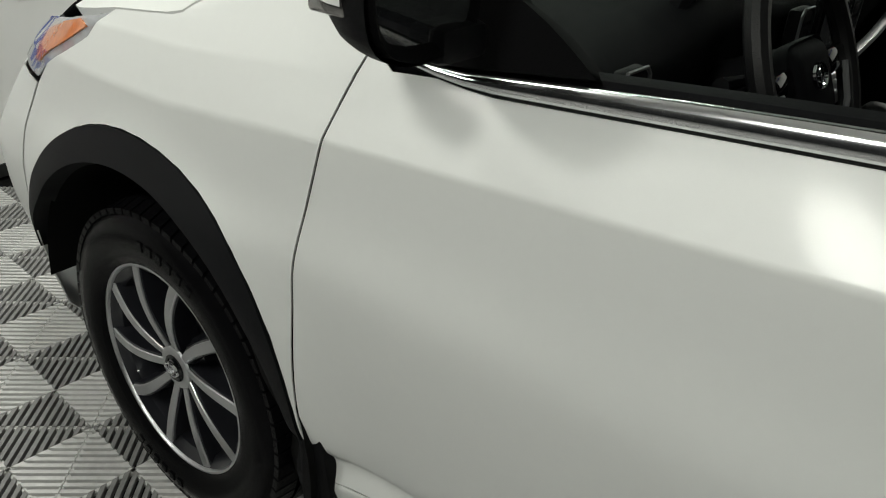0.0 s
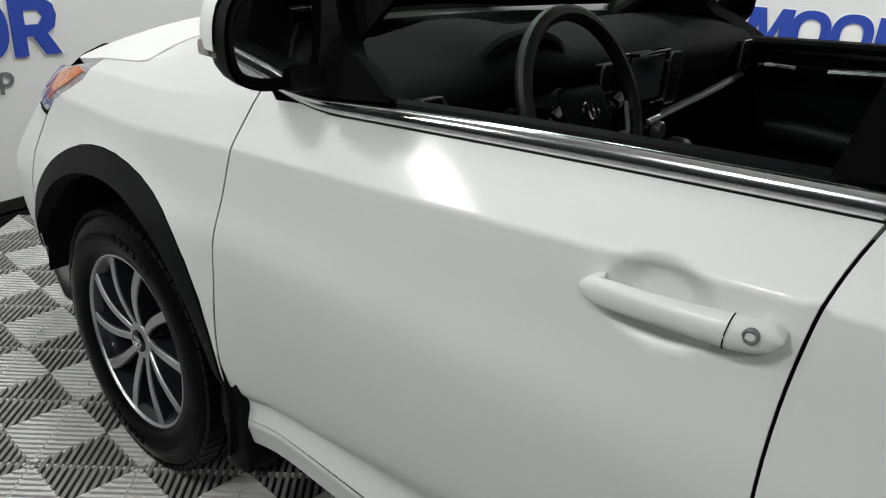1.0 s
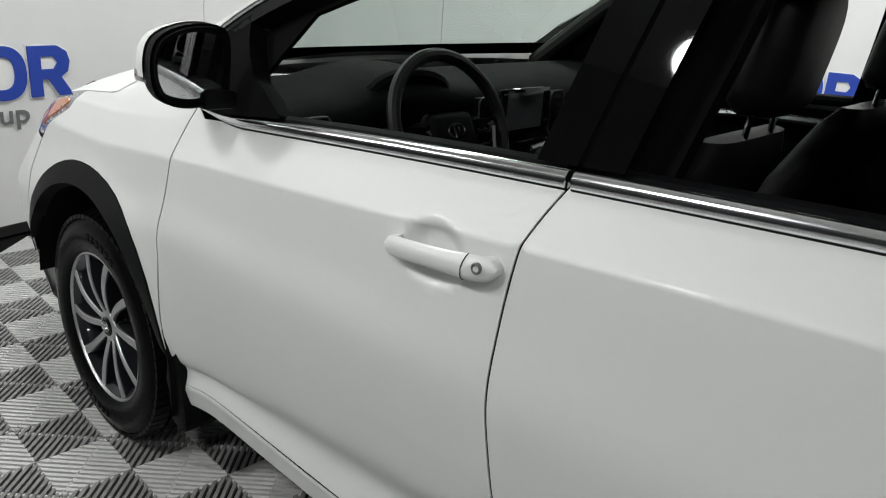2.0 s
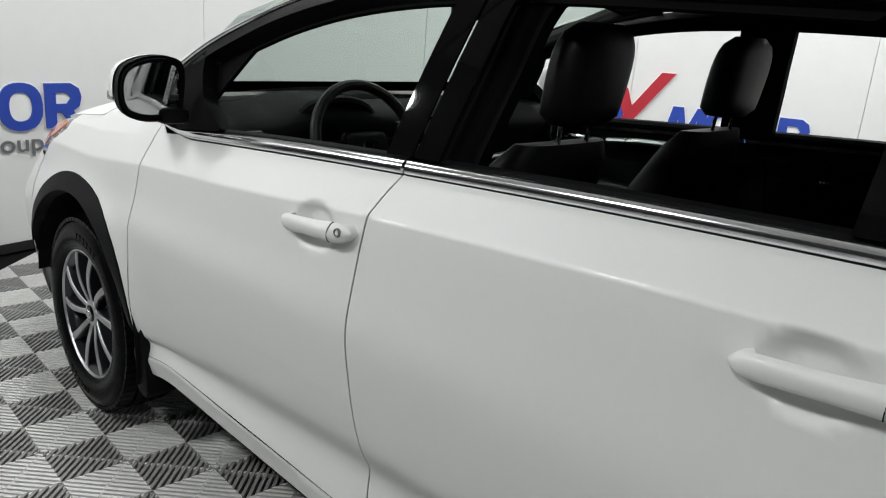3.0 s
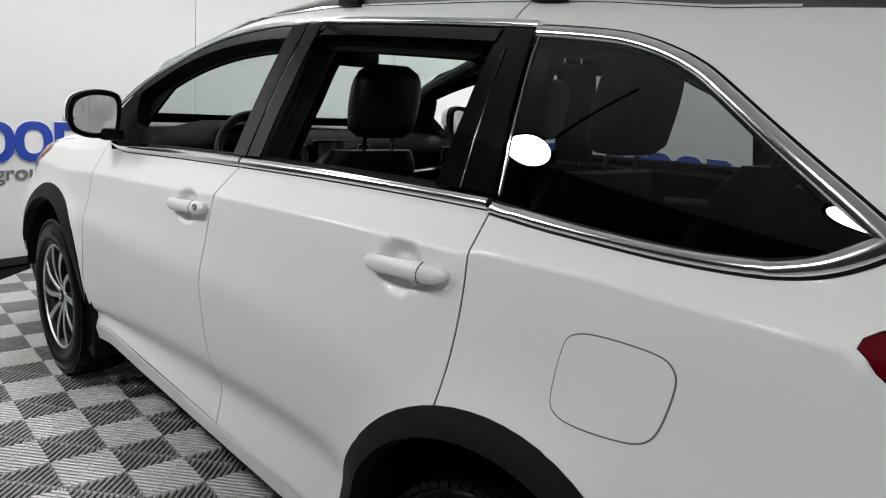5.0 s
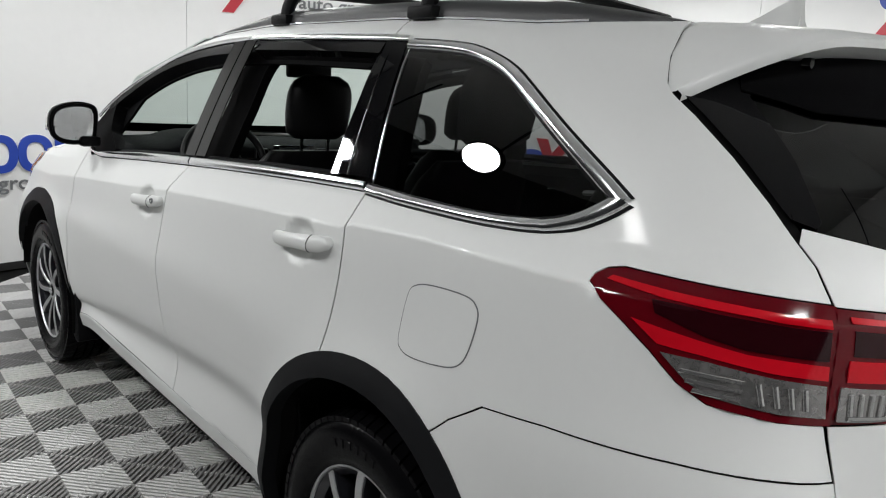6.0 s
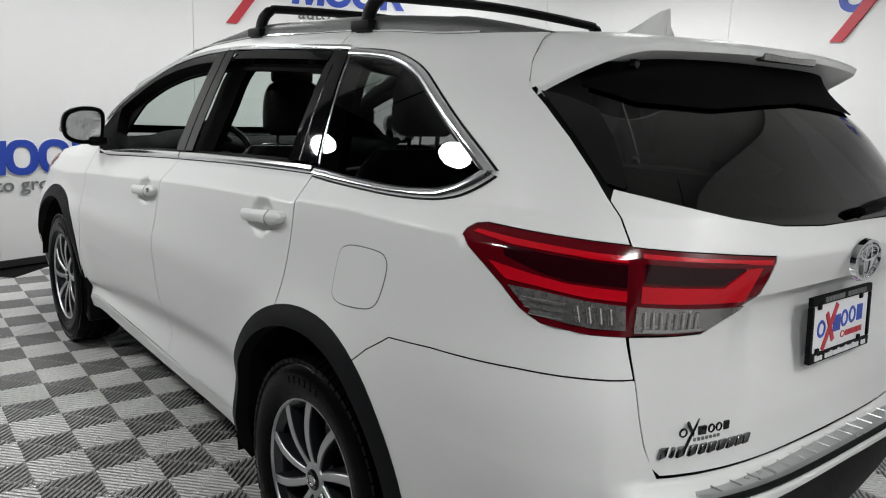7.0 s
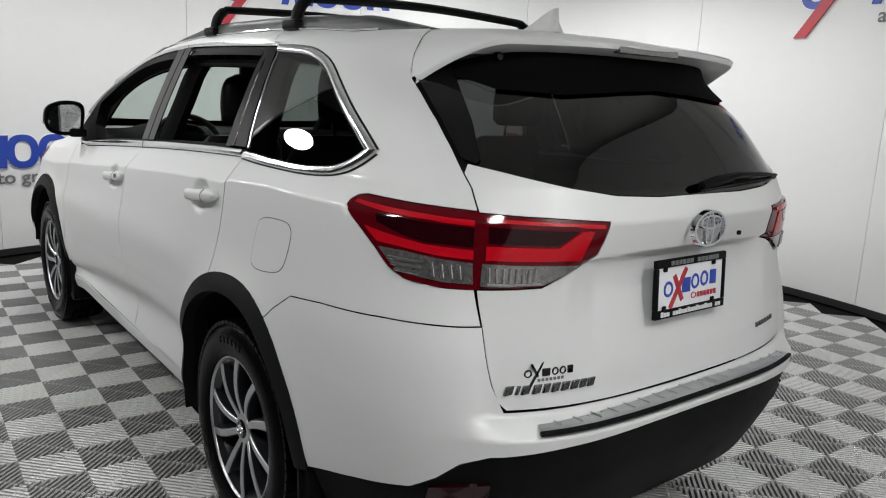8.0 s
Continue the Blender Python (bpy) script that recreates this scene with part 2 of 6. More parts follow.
def wall_ring(name, r0, r1, z0, z1, mat, a0, a1, label, cat, steps=120, parent=None):
    """A stretch of a round wall between two angles, with thickness."""
    b = bmesh.new()
    n = max(2, int(steps * (a1 - a0) / 360))
    rows = []
    for k in range(n + 1):
        a = radians(a0 + (a1 - a0) * k / n)
        c, s = math.cos(a), math.sin(a)
        rows.append([b.verts.new((ROOM_C[0] + r * c, ROOM_C[1] + r * s, z)) for r, z in ((r0, z0), (r0, z1), (r1, z1), (r1, z0))])
    for k in range(n):
        for i in range(4):
            b.faces.new((rows[k][i], rows[k + 1][i], rows[k + 1][(i + 1) % 4], rows[k][(i + 1) % 4]))
    b.faces.new(rows[0])
    b.faces.new(rows[-1][::-1])
    bmesh.ops.recalc_face_normals(b, faces=b.faces[:])
    ob = obj(name, b, mat, parent, smooth=0.5)
    if not parent:
        tagged(ob, label, cat, kind="structure")
    return ob


wall = empty("wall_round", (0, 0, 0))
tagged(wall, "round white booth wall of tall smooth panels with fine joints", "wall", kind="structure")
SEAMS = [77.2 + 24 * k for k in range(-4, 6)]
for a in SEAMS:
    wall_ring("panel", ROOM_R, ROOM_R + 0.06, 0.0, WALL_H, WALL, a + 0.025, a + 23.975, "", "", parent=wall)
# narrow unseen panel added past the wall's end, for the wing mirror to reflect
wall_ring("panel", ROOM_R, ROOM_R + 0.06, 0.0, WALL_H, WALL, SEAMS[0] - 7.0, SEAMS[0] - 0.025, "", "", parent=wall)
wall_ring("wall_backing", ROOM_R + 0.062, ROOM_R + 0.12, 0.0, WALL_H, SIGN_GREY, SEAMS[0] - 7, SEAMS[-1] + 24, "plain grey backing behind the booth panels", "wall")
wall_ring("baseboard", ROOM_R - 0.012, ROOM_R - 0.001, 0.0, 0.055, BASE, SEAMS[0] - 7, SEAMS[-1] + 24, "thin black rubber baseboard round the booth wall", "baseboard")
# the hall round the booth's open side
wall_ring("wall_hall", OUTER_R, OUTER_R + 0.1, 0.0, ROOM_H, HALL, 0, 360, "plain dark wall of the hall beyond the open side of the booth", "wall")


def lamp_thing(x, y, z, r, turned):
    """A round lamp on a rod, facing down or turned to the car."""
    th = empty("flood_lamp", (x, y, z))
    tagged(th, "round white flood lamp hung from the ceiling, lit, some added as unseen fill", "lamp", group="booth lamps")
    aim = Vector((min(max(x, 0.4), 3.0), -0.3, 1.0)) - Vector((x, y, z)) if turned else Vector((0, 0, -1))
    turn = aim.to_track_quat("Y", "Z").to_matrix()
    b = lathe([(0.0, 0.0), (r, 0.0), (r + 0.001, -0.002)], 40)
    bmesh.ops.rotate(b, verts=b.verts, cent=(0, 0, 0), matrix=turn)
    part("diffuser", b, LAMP_FACE, th, "glowing white round diffuser")
    b = lathe([(r + 0.003, 0.006), (r + 0.020, 0.008), (r + 0.022, -0.03), (0.10, -0.07), (0.05, -0.10), (0.0, -0.10)], 40)
    bmesh.ops.rotate(b, verts=b.verts, cent=(0, 0, 0), matrix=turn)
    part("housing", b, BLACK_PLASTIC, th)
    back = turn @ Vector((0, -0.09, 0))
    part("drop_rod", tube([back, (back.x, back.y, ROOM_H - z)], 0.012, 8), BLACK_PLASTIC, th)
    return th


for spot in LAMPS:
    lamp_thing(*spot)


# ---- the car's skin: one lofted surface, from which every panel is cut ----
XF, XR = 0.10, 2.90                      # where the front and rear caps begin
NOSE_N = np.array([5.5, 5.5, 5.5, 5.5, 5.5, 5.5, 5.5, 4.6, 4.0, 3.5, 3.5, 3.5, 3.5, 3.5, 3.5])
TAIL_N = np.array([3.7, 3.7, 3.7, 3.7, 3.7, 3.7, 3.7, 3.7, 3.7, 3.2, 3.4, 3.0, 3.0, 4.0, 5.0])
# rows of the section, from the sill up to the roof ditch: half width and height at stations along the car
STATION = np.array([0.10, 0.45, 1.0, 1.58, 2.1, 2.64, 2.90])
SEC_W = np.array([
    [.70, .76, .77, .78, .78, .77, .76],
    [.84, .836, .840, .844, .848, .86, .85],
    [.862, .858, .862, .866, .872, .885, .88],
    [.88, .846, .838, .843, .858, .90, .895],
    [.90, .866, .876, .884, .892, .905, .90],
    [.905, .892, .896, .899, .902, .91, .905],
    [.905, .896, .900, .902, .905, .91, .905],
    [.90, .900, .904, .906, .907, .906, .895],
    [.885, .880, .882, .883, .882, .876, .862],
    [.874, .870, .867, .863, .857, .848, .832],
    [.838, .830, .808, .788, .780, .774, .768],
    [.805, .785, .736, .712, .708, .708, .702],
    [.778, .755, .66, .638, .632, .626, .622],
    [.752, .735, .61, .590, .586, .582, .580],
    [.728, .715, .575, .552, .550, .546, .545]])
SEC_Z = np.array([
    [.18, .19, .19, .19, .19, .20, .22],
    [.27, .28, .28, .28, .29, .30, .32],
    [.35, .365, .37, .375, .385, .40, .41],
    [.45, .425, .455, .50, .535, .52, .50],
    [.56, .47, .53, .58, .61, .61, .58],
    [.66, .66, .67, .68, .69, .69, .69],
    [.70, .71, .72, .73, .74, .74, .735],
    [.78, .80, .82, .84, .85, .85, .85],
    [.86, .90, .93, .965, .99, 1.00, 1.00],
    [.970, 1.003, 1.045, 1.095, 1.13, 1.155, 1.165],
    [1.055, 1.092, 1.143, 1.182, 1.212, 1.234, 1.239],
    [1.100, 1.178, 1.35, 1.395, 1.405, 1.41, 1.415],
    [1.122, 1.24, 1.50, 1.572, 1.578, 1.572, 1.562],
    [1.138, 1.29, 1.55, 1.625, 1.632, 1.628, 1.615],
    [1.150, 1.32, 1.575, 1.650, 1.660, 1.655, 1.640]])
TAIL_X = np.array([3.60, 3.74, 3.80, 3.85, 3.87, 3.878, 3.815, 3.80, 3.79, 3.835, 3.805, 3.70, 3.555, 3.50, 3.46])
# the same with no step between bumper and tailgate, for the corners
TAIL_XC = np.array([3.60, 3.74, 3.80, 3.84, 3.855, 3.86, 3.858, 3.835, 3.79, 3.835, 3.805, 3.70, 3.555, 3.50, 3.46])
TAIL_Z = np.array([.24, .30, .40, .52, .60, .668, .705, .85, 1.02, 1.17, 1.262, 1.42, 1.555, 1.60, 1.625])
NOSE_X = np.array([-.70, -.82, -.87, -.90, -.92, -.93, -.925, -.91, -.88, -.80, -.70, -.60, -.55, -.52, -.50])
NOSE_Z = np.array([.20, .27, .35, .45, .55, .64, .68, .74, .82, .90, .950, .985, 1.005, 1.02, 1.03])
_d = np.hypot(np.diff(SEC_W[:, 3]), np.diff(SEC_Z[:, 3]))
KNOT = np.r_[0, np.cumsum(_d)]           # the section's length, at which each row lies
VMAX = KNOT[-1]
SHARP = {2: 0.0, 5: 0.0, 6: 0.0, 9: 0.05, 10: 0.0}   # rows with a crease
HUBS = [(0.0, 0.365), (2.79, 0.365)]
# hollows behind the door pulls: x, z, half length, half height, depth
SCOOPS = [(1.376, 1.031, 0.080, 0.060, 0.021), (2.436, 1.086, 0.080, 0.060, 0.021)]


def along(tab, x):
    """Rows of a table at positions x, by smooth curves through the stations."""
    i = np.clip(np.searchsorted(STATION, x) - 1, 0, len(STATION) - 2)
    h = STATION[i + 1] - STATION[i]
    t = (x - STATION[i]) / h
    sl = np.gradient(tab, STATION, axis=1)
    a, b, m0, m1 = tab[:, i], tab[:, i + 1], sl[:, i] * h, sl[:, i + 1] * h
    return (2 * t ** 3 - 3 * t ** 2 + 1) * a + (t ** 3 - 2 * t ** 2 + t) * m0 + (-2 * t ** 3 + 3 * t ** 2) * b + (t ** 3 - t ** 2) * m1


def up_section(rows, v):
    """Value at section length v of a curve through rows (rows x points), creased at the SHARP rows."""
    k = np.clip(np.searchsorted(KNOT, v) - 1, 0, len(KNOT) - 2)
    n = np.arange(rows.shape[1])
    h = (KNOT[k + 1] - KNOT[k])
    t = (v - KNOT[k]) / h
    dk = np.diff(KNOT)[:, None]
    sec = np.diff(rows, axis=0) / dk
    sl = np.zeros_like(rows)
    sl[0], sl[-1] = sec[0], sec[-1]
    sl[1:-1] = (sec[:-1] * dk[1:] + sec[1:] * dk[:-1]) / (dk[1:] + dk[:-1])
    lo, hi = sl.copy(), sl.copy()          # slope just below and just above each row
    for r, keep in SHARP.items():
        lo[r] = keep * sl[r] + (1 - keep) * sec[r - 1]
        hi[r] = keep * sl[r] + (1 - keep) * sec[r]
    a, b, m0, m1 = rows[k, n], rows[k + 1, n], hi[k, n] * h, lo[k + 1, n] * h
    return (2 * t ** 3 - 3 * t ** 2 + 1) * a + (t ** 3 - 2 * t ** 2 + t) * m0 + (-2 * t ** 3 + 3 * t ** 2) * b + (t ** 3 - t ** 2) * m1


def skin(s, v):
    """The left side's skin at length s and section length v. Past XR it turns round the tail, past XF round the nose."""
    s, v = np.atleast_1d(np.asarray(s, float)), np.clip(np.atleast_1d(np.asarray(v, float)), 0, VMAX)
    x = np.clip(s, XF, XR)
    w, z = up_section(along(SEC_W, x), v), up_section(along(SEC_Z, x), v)
    one = np.ones_like(s)
    X = x.copy()
    for far, edge, tx, tz, power in ((s > XR, XR, TAIL_X, TAIL_Z, TAIL_N), (s < XF, XF, NOSE_X, NOSE_Z, NOSE_N)):
        if not far.any():
            continue
        T = up_section(np.repeat(tx[:, None], far.sum(), 1), v[far])
        Z = up_section(np.repeat(tz[:, None], far.sum(), 1), v[far])
        ph = np.abs(s[far] - edge) / 0.6
        power = up_section(np.repeat(power[:, None], far.sum(), 1), v[far])
        r = (np.abs(np.sin(ph)) ** power + np.abs(np.cos(ph)) ** power) ** (-1 / power)
        if edge == XR:
            k = np.clip((np.abs(np.cos(ph)) * r - 0.70) / 0.12, 0, 1)
            k = k * k * (3 - 2 * k)
            T = T * (1 - k) + k * up_section(np.repeat(TAIL_XC[:, None], far.sum(), 1), v[far])
        X[far] = edge + (T - edge) * np.sin(ph) * r
        k = np.sin(np.minimum(ph, math.pi - ph)) ** 2
        z[far] = z[far] * (1 - k) + Z * k
        w[far] = w[far] * np.cos(ph) * r
    for hx, hz in HUBS:                   # flared arches
        d = np.hypot(X - hx, z - hz)
        w += np.where(s < 3.6, 0.026 * np.exp(-((d - 0.44) / 0.085) ** 2) * (w > 0), 0)
    for cx, cz, lx, lz, dep in SCOOPS:
        d = np.clip((1.04 - np.hypot((X - cx) / lx, (z - cz) / lz)) / 0.62, 0, 1)
        w -= dep * d * d * (3 - 2 * d) * (w > 0)
    tail = s > XR                         # hollow round the number plate, under a sharp fold
    X -= np.where(tail & (X > 3.5), 0.030 * np.clip((1.092 - z) / 0.014, 0, 1) * np.clip((z - 0.80) / 0.2, 0, 1) * np.clip((0.44 - np.abs(w)) / 0.09, 0, 1), 0)
    return np.stack([X, -w, z], -1)


# a table of the skin, to find the place of a point known by two coordinates
_ts, _tv = np.meshgrid(np.linspace(XF - 0.94, XR + 1.884, 280), np.linspace(0, VMAX, 130), indexing="ij")
_ts, _tv = _ts.ravel(), _tv.ravel()
_tp = skin(_ts, _tv)


def find(points, axes, mask):
    out = []
    ts, tv, tp = _ts[mask], _tv[mask], _tp[mask]
    for a, b in points:
        i = int(np.argmin((tp[:, axes[0]] - a) ** 2 + (tp[:, axes[1]] - b) ** 2))
        q = np.array([ts[i], tv[i]])
        for _ in range(4):
            e = 1e-4
            p = skin([q[0], q[0] + e, q[0]], [q[1], q[1], q[1] + e])[:, axes]
            J = np.stack([(p[1] - p[0]) / e, (p[2] - p[0]) / e], 1)
            step = np.linalg.lstsq(J, np.array([a, b]) - p[0], rcond=1e-3)[0]
            q = q + np.clip(step, -0.02, 0.02)
            q[1] = min(max(q[1], 0), VMAX)
        out.append((float(q[0]), float(q[1])))
    return out


SIDE = (_ts > XF - 0.75) & (_ts < XR + 0.75)
REAR = (_ts > XR + 0.30)


def by_side(points):
    """Skin coordinates of points of the side view, (x, z)."""
    return find(points, [0, 2], SIDE)


def by_rear(points):
    """Skin coordinates of points of the rear view, (y, z); the left side has y below 0."""
    return find(points, [1, 2], REAR)


def shrink(poly, g):
    """The outline moved inwards by g (outwards where g is below 0)."""
    p = np.array(poly)
    if np.sum(p[:, 0] * np.roll(p[:, 1], -1) - np.roll(p[:, 0], -1) * p[:, 1]) < 0:
        p = p[::-1]
    e0, e1 = p - np.roll(p, 1, 0), np.roll(p, -1, 0) - p
    n0 = np.stack([-e0[:, 1], e0[:, 0]], 1) / np.maximum(np.hypot(*e0.T), 1e-9)[:, None]
    n1 = np.stack([-e1[:, 1], e1[:, 0]], 1) / np.maximum(np.hypot(*e1.T), 1e-9)[:, None]
    n = n0 + n1
    n /= np.maximum(np.hypot(*n.T), 0.3)[:, None]
    c = np.clip((n * n0).sum(1), 0.45, 1)
    return p + n * (g / c)[:, None]


def dense(poly, step, closed=True):
    out = []
    m = len(poly)
    for i in range(m if closed else m - 1):
        a, b = np.array(poly[i]), np.array(poly[(i + 1) % m])
        n = max(1, int(np.ceil(np.hypot(*(b - a)) / step)))
        out += [tuple(a + (b - a) * k / n) for k in range(n)]
    if not closed:
        out.append(tuple(poly[-1]))
    return out


def inside(pts, poly):
    x, y = pts[:, 0], pts[:, 1]
    c = np.zeros(len(pts), bool)
    m = len(poly)
    for i in range(m):
        (x0, y0), (x1, y1) = poly[i], poly[(i + 1) % m]
        k = ((y0 > y) != (y1 > y)) & (x < (x1 - x0) * (y - y0) / ((y1 - y0) if y1 != y0 else 1e-12) + x0)
        c ^= k
    return c


def edge_gap(pts, poly):
    """Distance of each point from the outline."""
    d = np.full(len(pts), 9.0)
    m = len(poly)
    for i in range(m):
        a, b = np.array(poly[i]), np.array(poly[(i + 1) % m])
        ab = b - a
        t = np.clip(((pts - a) @ ab) / max(ab @ ab, 1e-12), 0, 1)
        d = np.minimum(d, np.hypot(*(pts - a - t[:, None] * ab).T))
    return d


def flat_mesh(poly, grid, holes=()):
    """Triangles that fill an outline in the plane, on an even grid: points, triangles, loops of edge points."""
    from mathutils.geometry import delaunay_2d_cdt
    loops = [[tuple(p) for p in poly], *[[tuple(p) for p in h] for h in holes]]
    arr = np.array(loops[0])
    lo, hi = arr.min(0), arr.max(0)
    gx, gy = np.meshgrid(np.arange(lo[0] + grid / 2, hi[0], grid), np.arange(lo[1] + grid / 2, hi[1], grid))
    g = np.stack([gx.ravel(), gy.ravel()], 1)
    keep = inside(g, loops[0])
    for h in loops[1:]:
        keep &= ~inside(g, h)
    g = g[keep]
    for lp in loops:
        g = g[edge_gap(g, lp) > grid * 0.42]
    pts, edges = [], []
    for lp in loops:
        k0, m = len(pts), len(lp)
        pts += lp
        edges += [(k0 + i, k0 + (i + 1) % m) for i in range(m)]
    nb = len(pts)
    allp = [Vector(p) for p in pts] + [Vector(p) for p in g]
    v, e, f, _, _, _ = delaunay_2d_cdt(allp, edges, [], 0, 1e-7)
    v = np.array([tuple(q) for q in v])
    tri = np.array([t for t in f if len(t) == 3])
    c = v[tri].mean(1)
    ok = inside(c, loops[0])
    for h in loops[1:]:
        ok &= ~inside(c, h)
    tri = tri[ok]
    a = v[tri]
    area = (a[:, 1, 0] - a[:, 0, 0]) * (a[:, 2, 1] - a[:, 0, 1]) - (a[:, 2, 0] - a[:, 0, 0]) * (a[:, 1, 1] - a[:, 0, 1])
    tri[area < 0] = tri[area < 0][:, ::-1]
    return v, tri


def surface_part(name, fn, poly, mat, parent, label="", grid=0.02, lift=0.0, thick=0.012, holes=(), flip=False, mirror=False, round_edge=0.0):
    """A panel cut out of the surface fn(a, b) -> points: outline in (a, b), true normals, turned-in edges."""
    v, tri = flat_mesh(poly, grid, holes)
    e = 5e-4
    p, pa, pb = fn(v[:, 0], v[:, 1]), fn(v[:, 0] + e, v[:, 1]), fn(v[:, 0], v[:, 1] + e)
    pa0, pb0 = fn(v[:, 0] - e, v[:, 1]), fn(v[:, 0], v[:, 1] - e)
    n = np.cross(pa - pa0, pb - pb0)
    n /= np.maximum(np.linalg.norm(n, axis=1), 1e-12)[:, None]
    if flip:
        n, tri = -n, tri[:, ::-1]
    cnt = {}
    for t in tri:
        for i in range(3):
            k = (int(t[i]), int(t[(i + 1) % 3]))
            cnt[k] = cnt.get(k, 0) + 1
    rim = [k for k in cnt if (k[1], k[0]) not in cnt]
    top = p + n * lift
    used = sorted({i for k in rim for i in k})
    if round_edge:
        top[used] -= n[used] * round_edge
    idx = {k: len(top) + j for j, k in enumerate(used)}
    dup = {k: len(top) + len(used) + j for j, k in enumerate(used)}
    verts = np.r_[top, top[used], top[used] - n[used] * thick]
    faces = [tuple(int(i) for i in t) for t in tri] + [(idx[b], idx[a], dup[a], dup[b]) for a, b in rim]
    if mirror:
        verts = verts * (1, -1, 1)
        n = n * (1, -1, 1)
        faces = [f[::-1] for f in faces]
    me = bpy.data.meshes.new(name)
    me.from_pydata(verts.tolist(), [], faces)
    me.validate()
    for q in me.polygons:
        q.use_smooth = True
    out = np.zeros((len(verts), 3))
    out[:len(n)] = n
    acc = np.zeros((len(verts), 3))
    for q in me.polygons:
        if len(q.vertices) == 4:
            for i in q.vertices:
                acc[i] += q.normal[:]
    k = np.linalg.norm(acc, axis=1) > 1e-9
    k[:len(n)] = False
    out[k] = acc[k] / np.linalg.norm(acc[k], axis=1)[:, None]
    out[np.linalg.norm(out, axis=1) < 1e-6] = (0, 0, 1)
    me.normals_split_custom_set_from_vertices([tuple(q) for q in out])
    return obj(name, me, mat, parent, label)


def panel(name, pts, mat, parent, label="", gap=0.0025, **kw):
    """A panel of the skin; pts are skin coordinates."""
    poly = shrink(dense(pts, kw.get("grid", 0.02)), gap)
    kw.setdefault("thick", 0.003)
    return surface_part(name, skin, poly, mat, parent, label, **kw)


def arc(cx, cz, r, a0, a1, n=14, rz=None):
    """Points round a hub; angles in degrees, 0 towards the tail, 90 up."""
    return [(cx + r * math.cos(radians(a0 + (a1 - a0) * k / n)), cz + (rz or r) * math.sin(radians(a0 + (a1 - a0) * k / n))) for k in range(n + 1)]


def belt_z(x):
    return float(up_section(along(SEC_Z, np.array([min(max(x, XF), XR)])), np.array([KNOT[10]]))[0])


ROUND = [(-0.5, -0.4), (-0.5, 0.1), (-0.46, 0.5), (-0.34, 0.8), (-0.15, 0.97), (0.05, 1.0), (0.28, 0.88), (0.44, 0.6), (0.5, 0.2), (0.5, -0.4)]


def strip(name, line, width, height, mat, parent, label="", fn=None, mirror=False, lift=0.0, profile=None):
    """A moulding along a line of skin coordinates: width across, height proud."""
    fn = fn or skin
    q = np.array(line, float)
    t = np.gradient(q, axis=0)
    t /= np.maximum(np.hypot(*t.T), 1e-9)[:, None]
    nrm = np.stack([-t[:, 1], t[:, 0]], 1)
    prof = profile or [(-0.5, -0.4), (-0.5, 0.55), (-0.36, 0.9), (0, 1.0), (0.36, 0.9), (0.5, 0.55), (0.5, -0.4)]
    wd = np.broadcast_to(np.asarray(width, float), (len(q),))
    e = 5e-4
    p, pa, pb = fn(q[:, 0], q[:, 1]), fn(q[:, 0] + e, q[:, 1]), fn(q[:, 0], q[:, 1] + e)
    n = np.cross(pa - p, pb - p)
    n /= np.linalg.norm(n, axis=1)[:, None]
    n *= np.sign(n @ np.array([0, -1, 0.3]))[:, None] if fn is skin and abs(p[:, 1]).min() > 0.45 else 1
    b = bmesh.new()
    rings = []
    for i in range(len(q)):
        ring = []
        for u, h in prof:
            c = q[i] + nrm[i] * u * wd[i]
            pt = fn(c[:1], c[1:])[0] + n[i] * (h * height + lift)
            ring.append(b.verts.new((pt[0], -pt[1] if mirror else pt[1], pt[2])))
        rings.append(ring)
    m = len(prof)
    for i in range(len(q) - 1):
        for k in range(m):
            b.faces.new((rings[i][k], rings[i][(k + 1) % m], rings[i + 1][(k + 1) % m], rings[i + 1][k]))
    b.faces.new(rings[0])
    b.faces.new(rings[-1][::-1])
    bmesh.ops.recalc_face_normals(b, faces=b.faces[:])
    return part(name, b, mat, parent, label, 0.7)


car = empty("suv", (0, 0, 0))
tagged(car, "pearl white SUV with black cladding and lowered side windows", "car")

# seams of the side view, bottom to top
GAP_A = smooth_line([(.475, .27), (.452, .345), (.444, .375), (.434, .48), (.430, .62), (.435, .76), (.447, .88), (.472, .994), (.497, 1.085), (.515, 1.135)], 4)
GAP_B = smooth_line([(1.612, .27), (1.597, .345), (1.582, .42), (1.572, .475), (1.584, .54), (1.589, .585), (1.572, .66), (1.550, .80), (1.540, .94), (1.545, 1.05), (1.557, 1.125), (1.578, 1.188)], 4)
GAP_C = smooth_line([(2.632, .80), (2.632, .86), (2.634, .95), (2.632, 1.06), (2.620, 1.16), (2.600, 1.236)], 4)
def lean(line, low):
    """The front arch's line: drawn in behind the wheel, where it falls straighter than a circle."""
    out = []
    for x, z in line:
        k = min(1.0, max(0.0, (math.degrees(math.atan2(z - .365, x)) - 2) / 62))
        f = low + (1 - low) * k * k * (3 - 2 * k)
        out.append((x * f, .365 + (z - .365) * f))
    return out


ARCH_F = lean(arc(0, .365, .513, 160, 0, 24, .524), .836)
ARCH_R = [(x, z) for x, z in arc(2.79, .375, .50, 178, 61, 26, .50)]
BELT = lambda x0, x1, n=14, up=0.0: [(x0 + (x1 - x0) * k / n, belt_z(x0 + (x1 - x0) * k / n) + up) for k in range(n + 1)]
